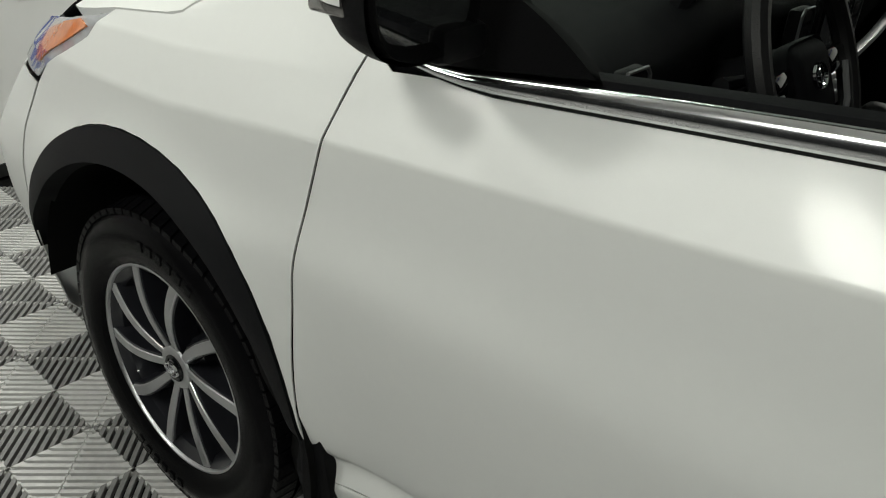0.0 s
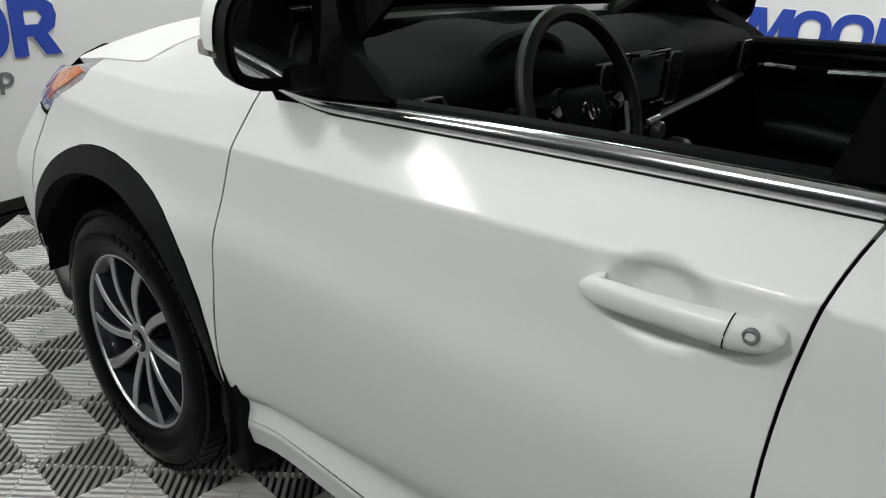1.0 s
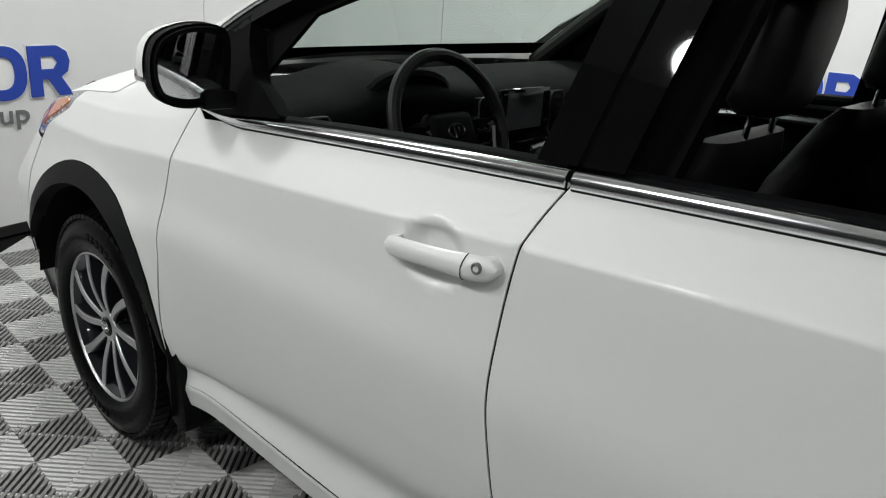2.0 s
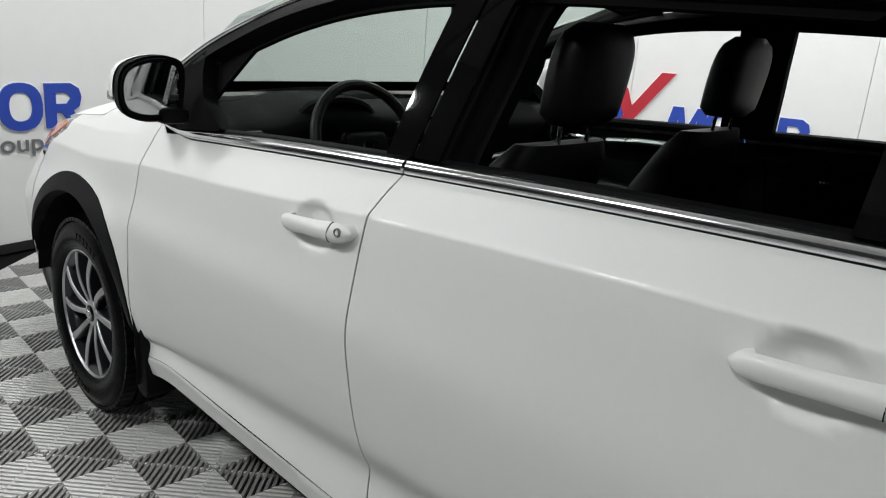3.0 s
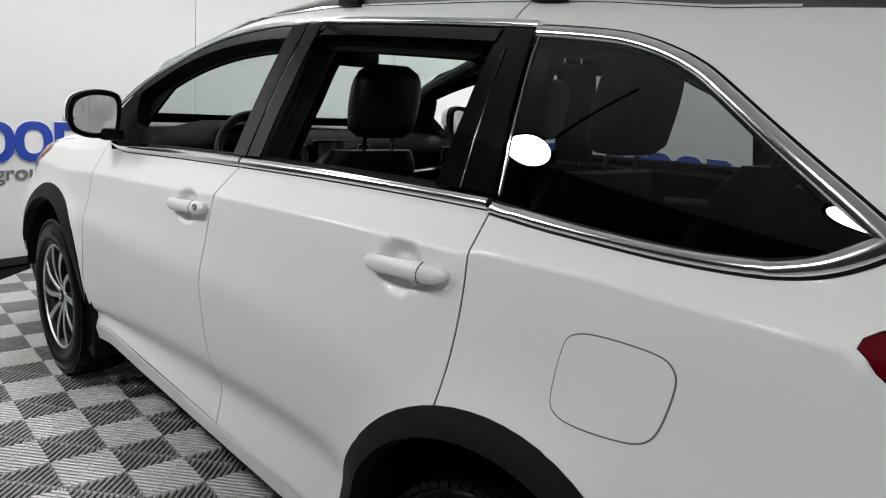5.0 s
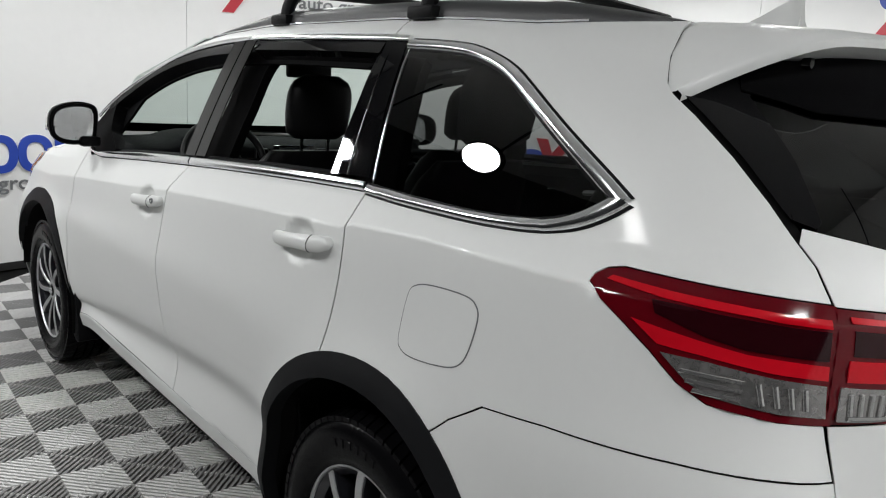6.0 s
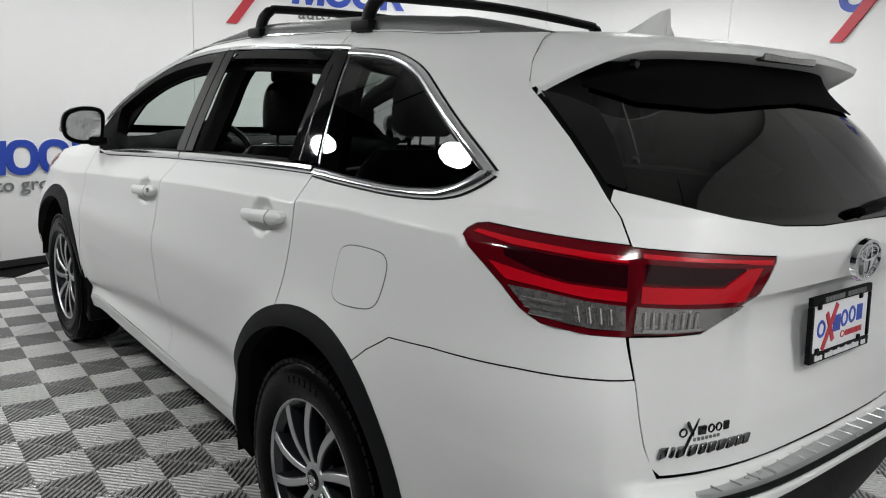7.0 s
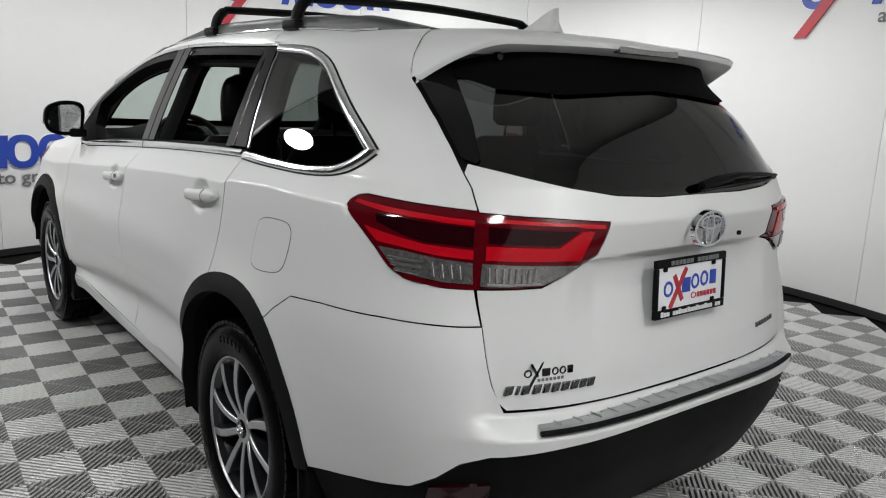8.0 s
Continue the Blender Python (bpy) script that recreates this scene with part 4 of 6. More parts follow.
for mir in (False, True):
    edge = by_rear([*GLASS_SIDE, (-.50, 1.556), (-.543, 1.50), (-.578, 1.40), (-.604, 1.312), (-.614, 1.301)])
    panel("window_trim", edge, BLACK_GLOSS, gate, "gloss black window edge trim", lift=0.002, gap=0.001, mirror=mir)
    # lamps: outer on the body, inner on the tailgate
    tip = by_side([(3.50, 1.199), (3.362, 1.2035), (3.338, 1.198), (3.324, 1.188), (3.322, 1.178), (3.350, 1.158), (3.398, 1.130), (3.450, 1.096), (3.500, 1.056), (3.545, 1.033)]) + by_rear([(-.72, 1.022), (-.668, 1.022), (-.666, 1.10), (-.653, 1.194)])
    tail_lamp = panel("tail_lamp", tip, LENS_RED, car, "red and clear wrap-round tail lamp", lift=0.006, thick=0.05, gap=-0.0045, round_edge=0.006, grid=0.014, mirror=mir)
    L = lambda side, rear: by_side(side) + by_rear(rear)
    B = dict(gap=0, mirror=mir, grid=0.010)
    panel("bright_band", L([(3.352, 1.190), (3.345, 1.183), (3.45, 1.172), (3.55, 1.168)], [(-.70, 1.166), (-.663, 1.165), (-.661, 1.176), (-.70, 1.177)]) + by_side([(3.55, 1.180), (3.45, 1.184)]), LENS_BRIGHT, tail_lamp, "bright red light band", lift=0.0085, thick=0.003, **B)
    panel("dark_band", L([(3.430, 1.168), (3.440, 1.150), (3.52, 1.128)], [(-.74, 1.119), (-.668, 1.117), (-.664, 1.161), (-.70, 1.162)]) + by_side([(3.52, 1.166)]), LENS_DARK, tail_lamp, "dark red reflector band", lift=0.008, thick=0.003, **B)
    panel("bright_band", L([(3.405, 1.136), (3.455, 1.104), (3.52, 1.100)], [(-.72, 1.090), (-.669, 1.088), (-.668, 1.110), (-.74, 1.113)]) + by_side([(3.50, 1.123)]), LENS_BRIGHT, tail_lamp, "bright red light band", lift=0.0085, thick=0.003, **B)
    clear = panel("clear_lens", L([(3.462, 1.093), (3.510, 1.055), (3.548, 1.040)], [(-.72, 1.030), (-.671, 1.030), (-.670, 1.080), (-.72, 1.083)]) + by_side([(3.53, 1.092)]), LENS_CLEAR, tail_lamp, "clear turn signal lens", lift=0.0085, thick=0.004, **B)
    # cut prisms behind the clear lens: two rows of slim ribs
    for k in range(3):
        z = 1.072 - .013 * k
        line = by_side([(3.495 + .012 * k, z), (3.54, z - .001), (3.58, z - .002)])
        strip("prism", line, 0.006, 0.0035, LENS_PRISM, clear, mirror=mir, lift=0.0085)
    for k in range(4):
        line = by_rear([(-.735 + .014 * k, 1.072), (-.735 + .014 * k, 1.056), (-.735 + .014 * k, 1.040)])
        strip("prism", line, 0.005, 0.0035, LENS_PRISM, clear, mirror=mir, lift=0.0085)
    inner = panel("tail_lamp", by_rear(LAMP_IN), LENS_RED, gate, "red and clear inner tail lamp", lift=0.006, thick=0.03, gap=0.0012, round_edge=0.005, grid=0.014, mirror=mir)
    panel("dark_band", by_rear([(-.640, 1.166), (-.452, 1.160), (-.500, 1.126), (-.642, 1.128)]), LENS_DARK, inner, "dark red reflector band", lift=0.008, thick=0.003, **B)
    panel("bright_band", by_rear([(-.646, 1.121), (-.495, 1.120), (-.446, 1.160), (-.412, 1.161), (-.432, 1.088), (-.648, 1.088)]), LENS_BRIGHT, inner, "bright red light band", lift=0.0085, thick=0.003, **B)
    panel("bright_band", by_rear([(-.640, 1.183), (-.385, 1.172), (-.385, 1.166), (-.641, 1.174)]), LENS_BRIGHT, inner, "bright red light band", lift=0.0085, thick=0.003, **B)
    clear = panel("clear_lens", by_rear([(-.654, 1.080), (-.424, 1.075), (-.466, 1.055), (-.520, 1.029), (-.60, 1.026), (-.658, 1.026)]), LENS_CLEAR, inner, "clear reversing lamp lens", lift=0.0085, thick=0.004, **B)
    for k in range(8):
        y = -.642 + .014 * k
        strip("prism", by_rear([(y, 1.071), (y, 1.053), (y, 1.036)]), 0.005, 0.0035, LENS_PRISM, clear, mirror=mir, lift=0.0085)
    strip("prism", by_rear([(-.645, 1.032), (-.59, 1.032), (-.53, 1.034)]), 0.006, 0.0035, LENS_PRISM, clear, mirror=mir, lift=0.0085)
    # small red reflector low in the bumper
    panel("bumper_reflector", by_rear([(-.765, .530), (-.66, .552), (-.65, .475), (-.765, .450)]), LENS_DARK, car, "red bumper reflector", lift=0.0, thick=0.02, gap=0, mirror=mir)
    # fuel door, on one side only
    if not mir:
        fd = [(2.878, 1.052), (2.902, 1.078), (2.960, 1.088), (3.050, 1.090), (3.084, 1.078), (3.096, 1.050), (3.088, .985), (3.070, .955), (3.030, .940), (2.945, .930), (2.895, .936), (2.876, .966)]
        ring = by_side(smooth_line(fd, 4, True))
        panel("fuel_door_gap", ring, SIGN_GREY, car, lift=0.0006, thick=0.001, gap=0)
        panel("fuel_door", ring, PAINT, car, "white fuel filler door", lift=0.0012, thick=0.004, gap=0.0022)

# spoiler over the rear window, with the stop lamp
def spoiler_row(y):
    a = abs(y)
    w, z = float(rail(3.285)[0]), float(rail(3.285)[1])
    k = min(1.0, a / w)
    z_f = z - 0.006 + 0.032 * (1 - k ** 2.4) if a <= w else float(np.interp(a, [w, .547, .578, .595, .603], [z - .006, 1.619, 1.566, 1.518, 1.502]))
    x_f = float(np.interp(a, [w, .547, .578, .595, .603], [3.282, 3.272, 3.270, 3.283, 3.294]))
    e = max(0.0, (a - 0.47) / 0.133)
    x_t = 3.600 - 0.055 * (a / 0.5) ** 2 - 0.20 * e ** 2.6
    z_t = 1.625 - 0.012 * (a / 0.5) ** 2 - 0.10 * e ** 3.0
    return [(x_f, y, z_f), (x_f + (x_t - x_f) * .5, y, z_f + (z_t - z_f) * .42), (x_t - .012, y, z_t), (x_t, y, z_t - .008), (x_t - .004, y, z_t - .022), (x_t - .05, y, z_t - .035), (max(x_f + .005, x_t - .13), y, z_t - .045 + .01 * e)]


b = bmesh.new()
ys = [0.603 * math.sin(k / 30 * math.pi / 2) for k in range(-30, 31)]
rows = [[b.verts.new(p) for p in spoiler_row(y)] for y in ys]
for r0, r1 in zip(rows, rows[1:]):
    for i in range(6):
        b.faces.new((r0[i], r1[i], r1[i + 1], r0[i + 1]))
bmesh.ops.recalc_face_normals(b, faces=b.faces[:])
spoiler = part("spoiler", b, PAINT, gate, "white roof spoiler", 0.7)
part("stop_lamp", box((3.570, -.13, 1.592), (3.598, .13, 1.612), 0.006), LENS_CLEAR, spoiler, "grey high stop lamp lens")
for y in (-.35, .0, .37):
    bb = lathe([(0, -.012), (.010, -.010), (.012, 0), (.012, .006)], 14)
    bmesh.ops.transform(bb, matrix=pose(3.475 - .03 * abs(y), y - .10, 1.565, 0, 0, 90), verts=bb.verts)
    part("hinge_cap", bb, BLACK_GLOSS, gate)
# rear wiper
part("wiper_arm", tube([(3.822, -.02, 1.256), (3.835, .02, 1.268), (3.830, .13, 1.280), (3.805, .28, 1.276), (3.785, .41, 1.268)], [0.016, 0.020, 0.013, 0.010, 0.006], 8, flat=0.7), BLACK_PLASTIC, gate, "black rear wiper arm")
part("wiper_blade", tube([(3.822, -.03, 1.246), (3.812, .15, 1.254), (3.792, .31, 1.257), (3.770, .43, 1.260)], 0.007, 6), RUBBER, gate)

# badges: plain shapes
def ring_shape(rx, rz, wd, dep, m, bm=None, n=36):
    b = bmesh.new()
    rows = []
    for k in range(n):
        a = 2 * math.pi * k / n
        c, s = math.cos(a), math.sin(a)
        rows.append([b.verts.new(p) for p in ((rx * c, 0, rz * s), ((rx - wd * .25) * c, dep, (rz - wd * .25) * s), ((rx - wd * .75) * c, dep, (rz - wd * .75) * s), ((rx - wd) * c, 0, (rz - wd) * s))])
    for k in range(n):
        for i in range(3):
            b.faces.new((rows[k][i], rows[k][i + 1], rows[(k + 1) % n][i + 1], rows[(k + 1) % n][i]))
    bmesh.ops.recalc_face_normals(b, faces=b.faces[:])
    if m:
        bmesh.ops.transform(b, matrix=m, verts=b.verts)
    return join(bm, b)


M = pose(3.838, 0, 1.143, 0, 0, -90)
badge = part("badge", ring_shape(.075, .052, .012, .012, M), CHROME, gate, "chrome oval badge")
M2 = pose(3.840, 0, 1.161, 0, 0, -90)
part("badge_bar", ring_shape(.050, .022, .010, .010, M2), CHROME, badge)
part("badge_bar", ring_shape(.022, .048, .010, .010, M), CHROME, badge)
part("gate_lock_cap", box((3.832, .155, 1.112), (3.842, .165, 1.124), 0.002), VOID, gate)


def on_gate(y, z, out=0.0):
    s, v = by_rear([(y, z)])[0]
    p = skin([s], [v])[0]
    return Vector((p[0] + out, p[1], p[2]))


def bars(name, spec, mat, parent, dep=0.004, label=""):
    """Plain bars on the tailgate in place of lettering: y, z, width, height."""
    for y, z, w, h in spec:
        p = on_gate(y, z)
        q = on_gate(y + 0.02, z)
        m = Matrix.Translation(p) @ Matrix.Rotation(math.atan2(q.y - p.y, q.x - p.x) - math.pi / 2, 4, "Z")
        part(name, box((-.003, -w / 2, -h / 2), (dep, w / 2, h / 2), 0.001, 1, m=m), mat, parent, label)


# model badge: ten plain slanted blocks
y = -.616
for k, wd in enumerate((.024, .009, .024, .024, .019, .024, .024, .024, .020, .022)):
    p = on_gate(y + wd / 2, .776 - .0006 * k)
    b = box((-.003, -wd / 2, -.0105), (.005, wd / 2, .0105), 0.001, 1)
    for v in b.verts:
        v.co.y += .35 * v.co.z
    bmesh.ops.transform(b, matrix=Matrix.Translation(p), verts=b.verts)
    part("model_bar", b, SMOKED, gate, "smoked chrome bar of the model badge")
    y += wd + .0045
bars("trim_bar", [(.400 + .022 * k, .800 + .001 * k, .016, .015) for k in range(6)], SMOKED, gate, label="smoked chrome bar of the trim badge")


def gate_ring(y, z, ry, rz, wd, mat, label):
    p = on_gate(y, z)
    q = on_gate(y + 0.02, z)
    m = Matrix.Translation(p) @ Matrix.Rotation(math.atan2(q.y - p.y, q.x - p.x) - math.pi, 4, "Z")
    part("dealer_ring", ring_shape(ry, rz, wd, .003, m, n=20), mat, gate, label)


for y, rw in ((-.556, .011), (-.482, .010), (-.460, .010)):
    gate_ring(y, .813, rw, .0105, .0042, BLACK_GLOSS, "black ring of a small sticker")
for sg in (-1, 1):
    p = on_gate(-.533, .810)
    part("dealer_bar", box((-.002, -.003, -.034), (.002, .003, .034), m=Matrix.Translation(p) @ Matrix.Rotation(radians(35 * sg), 4, "X")), BLACK_GLOSS, gate, "black bar of a small sticker")
bars("dealer_bar", [(-.508, .813, .022, .019), (-.438, .813, .016, .019)], BLACK_GLOSS, gate, label="black bar of a small sticker")
bars("dealer_bar", [(-.528 + .011 * k, .795, .007, .007) for k in range(7)], SIGN_GREY, gate, 0.003, label="grey bar of a small sticker")

# number plate in a black frame
PL = Matrix.Translation((3.806, 0, 0.980)) @ Matrix.Rotation(radians(-4), 4, "Y")
plate = part("number_plate", box((-.004, -.150, -.070), (.002, .150, .070), 0.002, m=PL), PLATE_WHITE, gate, "white dealer plate in a black frame", None)
for lo, hi in (((-.006, -.159, -.080), (.007, .159, -.056)), ((-.006, -.159, .058), (.007, .159, .080)), ((-.006, -.159, -.056), (.007, -.146, .058)), ((-.006, .146, -.056), (.007, .159, .058))):
    part("plate_frame", box(lo, hi, 0.003, m=PL), BLACK_PLASTIC, plate)
for y, w in ((-.100, .021), (.020, .019), (.062, .019)):
    ring = ring_shape(w, .022, .0085, .002, PL @ Matrix.Translation((.002, y, .006 + .08 * y)) @ Matrix.Rotation(radians(-90), 4, "Z"), n=24)
    part("plate_ring", ring, SIGN_BLUE, plate, "", 0.6)
for y, w, h in ((-.022, .036, .040), (.102, .028, .040)):
    part("plate_bar", box((.002, y - w / 2, .004 - h / 2 + .08 * y), (.004, y + w / 2, .004 + h / 2 + .08 * y), m=PL), SIGN_BLUE, plate, "", None)
for k in range(6):
    y = .030 + .0155 * k
    part("plate_bar", box((.002, y, -.038), (.004, y + .011, -.024), m=PL), SIGN_RED, plate, "", None)
part("plate_ring", ring_shape(.012, .009, .003, .002, PL @ Matrix.Translation((.002, .014, -.031)) @ Matrix.Rotation(radians(-90), 4, "Z"), n=20), SIGN_RED, plate, "", 0.6)
for k in range(21):
    y = -.136 + .0131 * k
    if k not in (3, 18):
        part("plate_bar", box((.007, y, -.074), (.009, y + .010, -.063 + .003 * (k % 3 == 0)), m=PL), PLATE_WHITE, plate, "", None)
for k in range(13):
    if k != 6:
        y = -.100 + .0170 * k
        part("plate_bar", box((.007, y, .063), (.009, y + .013, .075), m=PL), SIGN_GREY, plate, "", None)
for a, l in ((33, .062), (-28, .04)):
    part("plate_bar", box((.0021, -.007, -l), (.0045, .007, l), m=PL @ Matrix.Translation((0, -.058, -.002)) @ Matrix.Rotation(radians(-a), 4, "X")), SIGN_RED, plate, "", None)
for y in (-.12, .10):
    for z in (-.052, .054):
        part("plate_screw", box((.002, y - .008, z - .007), (.008, y + .008, z + .007), 0.003, m=PL), BLACK_PLASTIC, plate)

# bright scuff plate on the bumper's top
def ledge(y, t):
    """Top of the rear bumper: y across, t outwards."""
    a = np.abs(y)
    edge = 2.896 + 0.975 * (1 - (a / 0.905) ** 3.7) ** 0.27
    return np.stack([edge - 0.068 + 0.072 * t, y, 0.694 - 0.006 * t + 0.0 * y - 0.012 * np.clip(t - .8, 0, 1)], -1)


scuff = surface_part("scuff_plate", ledge, dense([(-.530, .05), (.520, .05), (.545, .95), (-.566, .95)], 0.03), SATIN, car, "brushed steel bumper scuff plate", grid=0.05, lift=0.006, thick=0.01, flip=True)
part("scuff_edge", tube([tuple(ledge(np.array([y]), np.array([1.0]))[0] + np.array([0.004, 0, 0.002])) for y in np.linspace(-.567, .545, 30)], 0.007, 8), BLACK_PLASTIC, scuff, "black rubber edge")
for k in range(18):
    y = -.51 + .06 * k
    p0, p1 = ledge(np.array([y]), np.array([.2]))[0], ledge(np.array([y + .012]), np.array([.78]))[0]
    part("rib", tube([tuple(p0 + np.array([0, 0, .006])), tuple(p1 + np.array([0, 0, .006]))], 0.003, 6), SATIN, scuff)


# ---- wheels, arches, mirrors, door pulls, front end ----
def make_wheel(at, steer=0.0):
    """A wheel that faces -y, its middle at the origin."""
    w = empty("wheel", at, car)
    w.rotation_euler = (0, 0, radians(steer))
    R = 0.366
    prof = [(.236, -.105), (.246, -.112), (.262, -.120), (.300, -.124), (.330, -.118), (.350, -.104), (.3585, -.088), (.3600, -.06), (.3600, .06), (.3585, .088), (.350, .104), (.33, .118), (.30, .124), (.246, .112), (.236, .10)]
    tyre = part("tyre", lathe(prof, 72), RUBBER, w, "black all-season tyre", 0.5)
    # tread blocks: shoulder blocks and two ribs of middle blocks
    b = bmesh.new()
    N = 66
    def block(a0, a1, y0, y1, r0, r1, skew=0.0):
        vs = []
        for r in (r0, r1):
            for y in (y0, y1):
                for a in (a0, a1):
                    ang = a + skew * (y - y0)
                    rr = r - (0.010 if abs(y) > .10 and r == r1 else 0)
                    vs.append(b.verts.new((rr * math.cos(ang), y, rr * math.sin(ang))))
        for f in ((0, 1, 3, 2), (4, 6, 7, 5), (0, 4, 5, 1), (2, 3, 7, 6), (0, 2, 6, 4), (1, 5, 7, 3)):
            b.faces.new([vs[i] for i in f])
    for k in range(N):
        a = 2 * math.pi * k / N
        d = 2 * math.pi / N
        block(a + d * .08, a + d * .90, -.110, -.066, .345, .3675, .9)
        block(a + d * .08, a + d * .90, .066, .110, .345, .3675, .9)
        block(a + d * .30, a + d * 1.18, -.056, -.022, .355, .3675, 2.2)
        block(a + d * .50, a + d * 1.38, .022, .056, .355, .3675, -2.2)
        block(a + d * .10, a + d * 1.02, -.014, .014, .355, .3675)
    bmesh.ops.recalc_face_normals(b, faces=b.faces[:])
    part("tread", b, RUBBER, tyre, "", None)
    # raised plain bars where the sidewall carries writing
    for c in (62, 242):
        for k in range(6):
            m = Matrix.Rotation(-radians(c + 6.0 * k), 4, "Y") @ Matrix.Translation((.298, -.1245, 0))
            part("sidewall_mark", box((-.010, -.0012, -.009), (.010, .002, .009), 0.001, 1, m=m), RUBBER, tyre, "", None)
    rim = part("rim", lathe([(.236, .10), (.214, .095), (.205, .06), (.203, -.05), (.212, -.085), (.226, -.097), (.2335, -.102)], 64), RIM_DARK, w, "dark grey alloy wheel", 0.5)
    part("rim_lip", lathe([(.232, -.100), (.2335, -.106), (.2365, -.109), (.2405, -.108), (.240, -.100)], 72), RIM_FACE, rim, "machined bright rim lip", 0.6)
    # five pairs of curved spokes: dark body, bright face
    def spoke_line(a, bend, half0, half1, r0, r1, y0, y1, n=9):
        out = []
        for k in range(n):
            t = k / (n - 1)
            r = r0 + (r1 - r0) * t
            ang = a + bend * (t ** 1.5)
            hw = half0 + (half1 - half0) * t
            y = y0 + (y1 - y0) * t - 0.010 * math.sin(math.pi * t)
            out.append((r, ang, hw, y))
        return out
    def spoke(a, bend, half0, half1, r0, r1, y0, y1, depth, taper=1.0):
        bb = bmesh.new()
        rows = []
        for r, ang, hw, y in spoke_line(a, bend, half0, half1, r0, r1, y0, y1):
            c, s = math.cos(ang), math.sin(ang)
            px, pz = r * c, r * s
            tx, tz = -s, c
            rows.append([bb.verts.new((px + tx * u * hw, y + d, pz + tz * u * hw)) for u, d in ((-1.0 * taper, depth), (-1, 0.002), (-.85, 0), (.85, 0), (1, .002), (1.0 * taper, depth))])
        for r0_, r1_ in zip(rows, rows[1:]):
            for i in range(5):
                bb.faces.new((r0_[i], r0_[i + 1], r1_[i + 1], r1_[i]))
        bb.faces.new(rows[0])
        bb.faces.new(rows[-1][::-1])
        bmesh.ops.recalc_face_normals(bb, faces=bb.faces[:])
        return bb
    for k in range(5):
        a = radians(90 + 72 * k + 8)
        sp = part("spoke", spoke(a - .24, -.13, .013, .018, .052, .228, -.086, -.098, .050, 1.2), RIM_DARK, rim, "", 0.5)
        part("spoke_face", spoke(a - .24, -.13, .0095, .0145, .044, .231, -.0890, -.1010, .003), RIM_FACE, sp, "machined bright spoke face", 0.5)
        sp = part("spoke", spoke(a + .36, -.11, .013, .016, .052, .228, -.086, -.098, .050, 1.2), RIM_DARK, rim, "", 0.5)
        part("spoke_face", spoke(a + .36, -.11, .0095, .0130, .044, .231, -.0890, -.1010, .003), RIM_FACE, sp, "machined bright spoke face", 0.5)
        n = lathe([(.0, -.012), (.008, -.012), (.010, -.006), (.011, .012)], 6)
        an = a + radians(36)
        bmesh.ops.transform(n, matrix=Matrix.Translation((.057 * math.cos(an), -.060, .057 * math.sin(an))), verts=n.verts)
        part("lug_nut", n, RIM_DARK, rim)
    part("hub", lathe([(0, -.092), (.036, -.092), (.044, -.086), (.050, -.066), (.072, -.058), (.076, -.03), (.076, .03)], 36), RIM_DARK, rim)
    part("hub_face", lathe([(.031, -.0925), (.044, -.0930), (.049, -.0905), (.051, -.086)], 40), RIM_FACE, rim, "machined bright hub face")
    cap = part("centre_cap", lathe([(0, -.099), (.026, -.099), (.031, -.095), (.032, -.088)], 32), BLACK_GLOSS, rim, "black centre cap with a bright oval")
    part("cap_ring", ring_shape(.024, .017, .005, -.004, Matrix.Translation((0, -.099, 0))), CHROME, cap)
    part("cap_ring", ring_shape(.008, .016, .004, -.004, Matrix.Translation((0, -.099, 0))), CHROME, cap)
    part("brake_disc", lathe([(.06, .0), (.155, .0), (.158, .004), (.158, .022), (.06, .024)], 48), DISC, w, "steel brake disc")
    cal = box((.085, -.02, -.05), (.165, .05, .05), 0.012, m=Matrix.Rotation(radians(35), 4, "Y"))
    part("brake_caliper", cal, RIM_DARK, w)
    part("wheel_back", lathe([(0, .05), (.20, .05), (.203, .052)], 32), VOID, w)
    return w


WY = 0.778
wheel = make_wheel((0, -WY, .366), 0)
copy_thing(wheel, Matrix.Translation((2.79, -WY, .366)) @ Matrix.Rotation(radians(-18), 4, "Y"))
for wx in (0, 2.79):
    copy_thing(wheel, Matrix.Translation((wx, WY, .366)) @ Matrix.Rotation(math.pi, 4, "Z"))

for sgn in (-1, 1):
    for hx, hz in ((0, .365), (2.79, .375)):
        b = bmesh.new()
        rows = []
        for k in range(29):
            a = radians(-12 + (186 if hx < 1 else 204) * k / 28)
            rows.append([b.verts.new((hx + r * math.cos(a), sgn * y, hz + r * math.sin(a))) for r, y in ((.460, .900), (.464, .80), (.464, .50), (.05, .50))])
        for r0, r1 in zip(rows, rows[1:]):
            for i in range(3):
                b.faces.new((r0[i], r0[i + 1], r1[i + 1], r1[i]))
        part("wheel_well", b, VOID, car, "", 0.8)
        # mud flap behind the wheel
        px = hx + .42
        fl = extrude_poly(smooth_line([(-.010, .26), (-.004, .02), (.0, -.06), (.012, -.115), (.082, -.120), (.078, -.03), (.056, .10), (.014, .26)], 3), .13, 0.004, m=Matrix.Translation((px, -.886 if sgn < 0 else .756, .36)))
        part("mud_flap", fl, BLACK_PLASTIC, car, "black plastic mud flap")
    part("axle", tube([(2.79, 0, .34), (2.79, sgn * .7, .36)], 0.04, 8), VOID, car)
part("underbody", box((-.70, -.72, .20), (3.55, .72, .30), 0.03), VOID, car)
part("cabin_floor", box((.35, -.80, .30), (3.45, .80, .42), 0.02), CARPET, car)
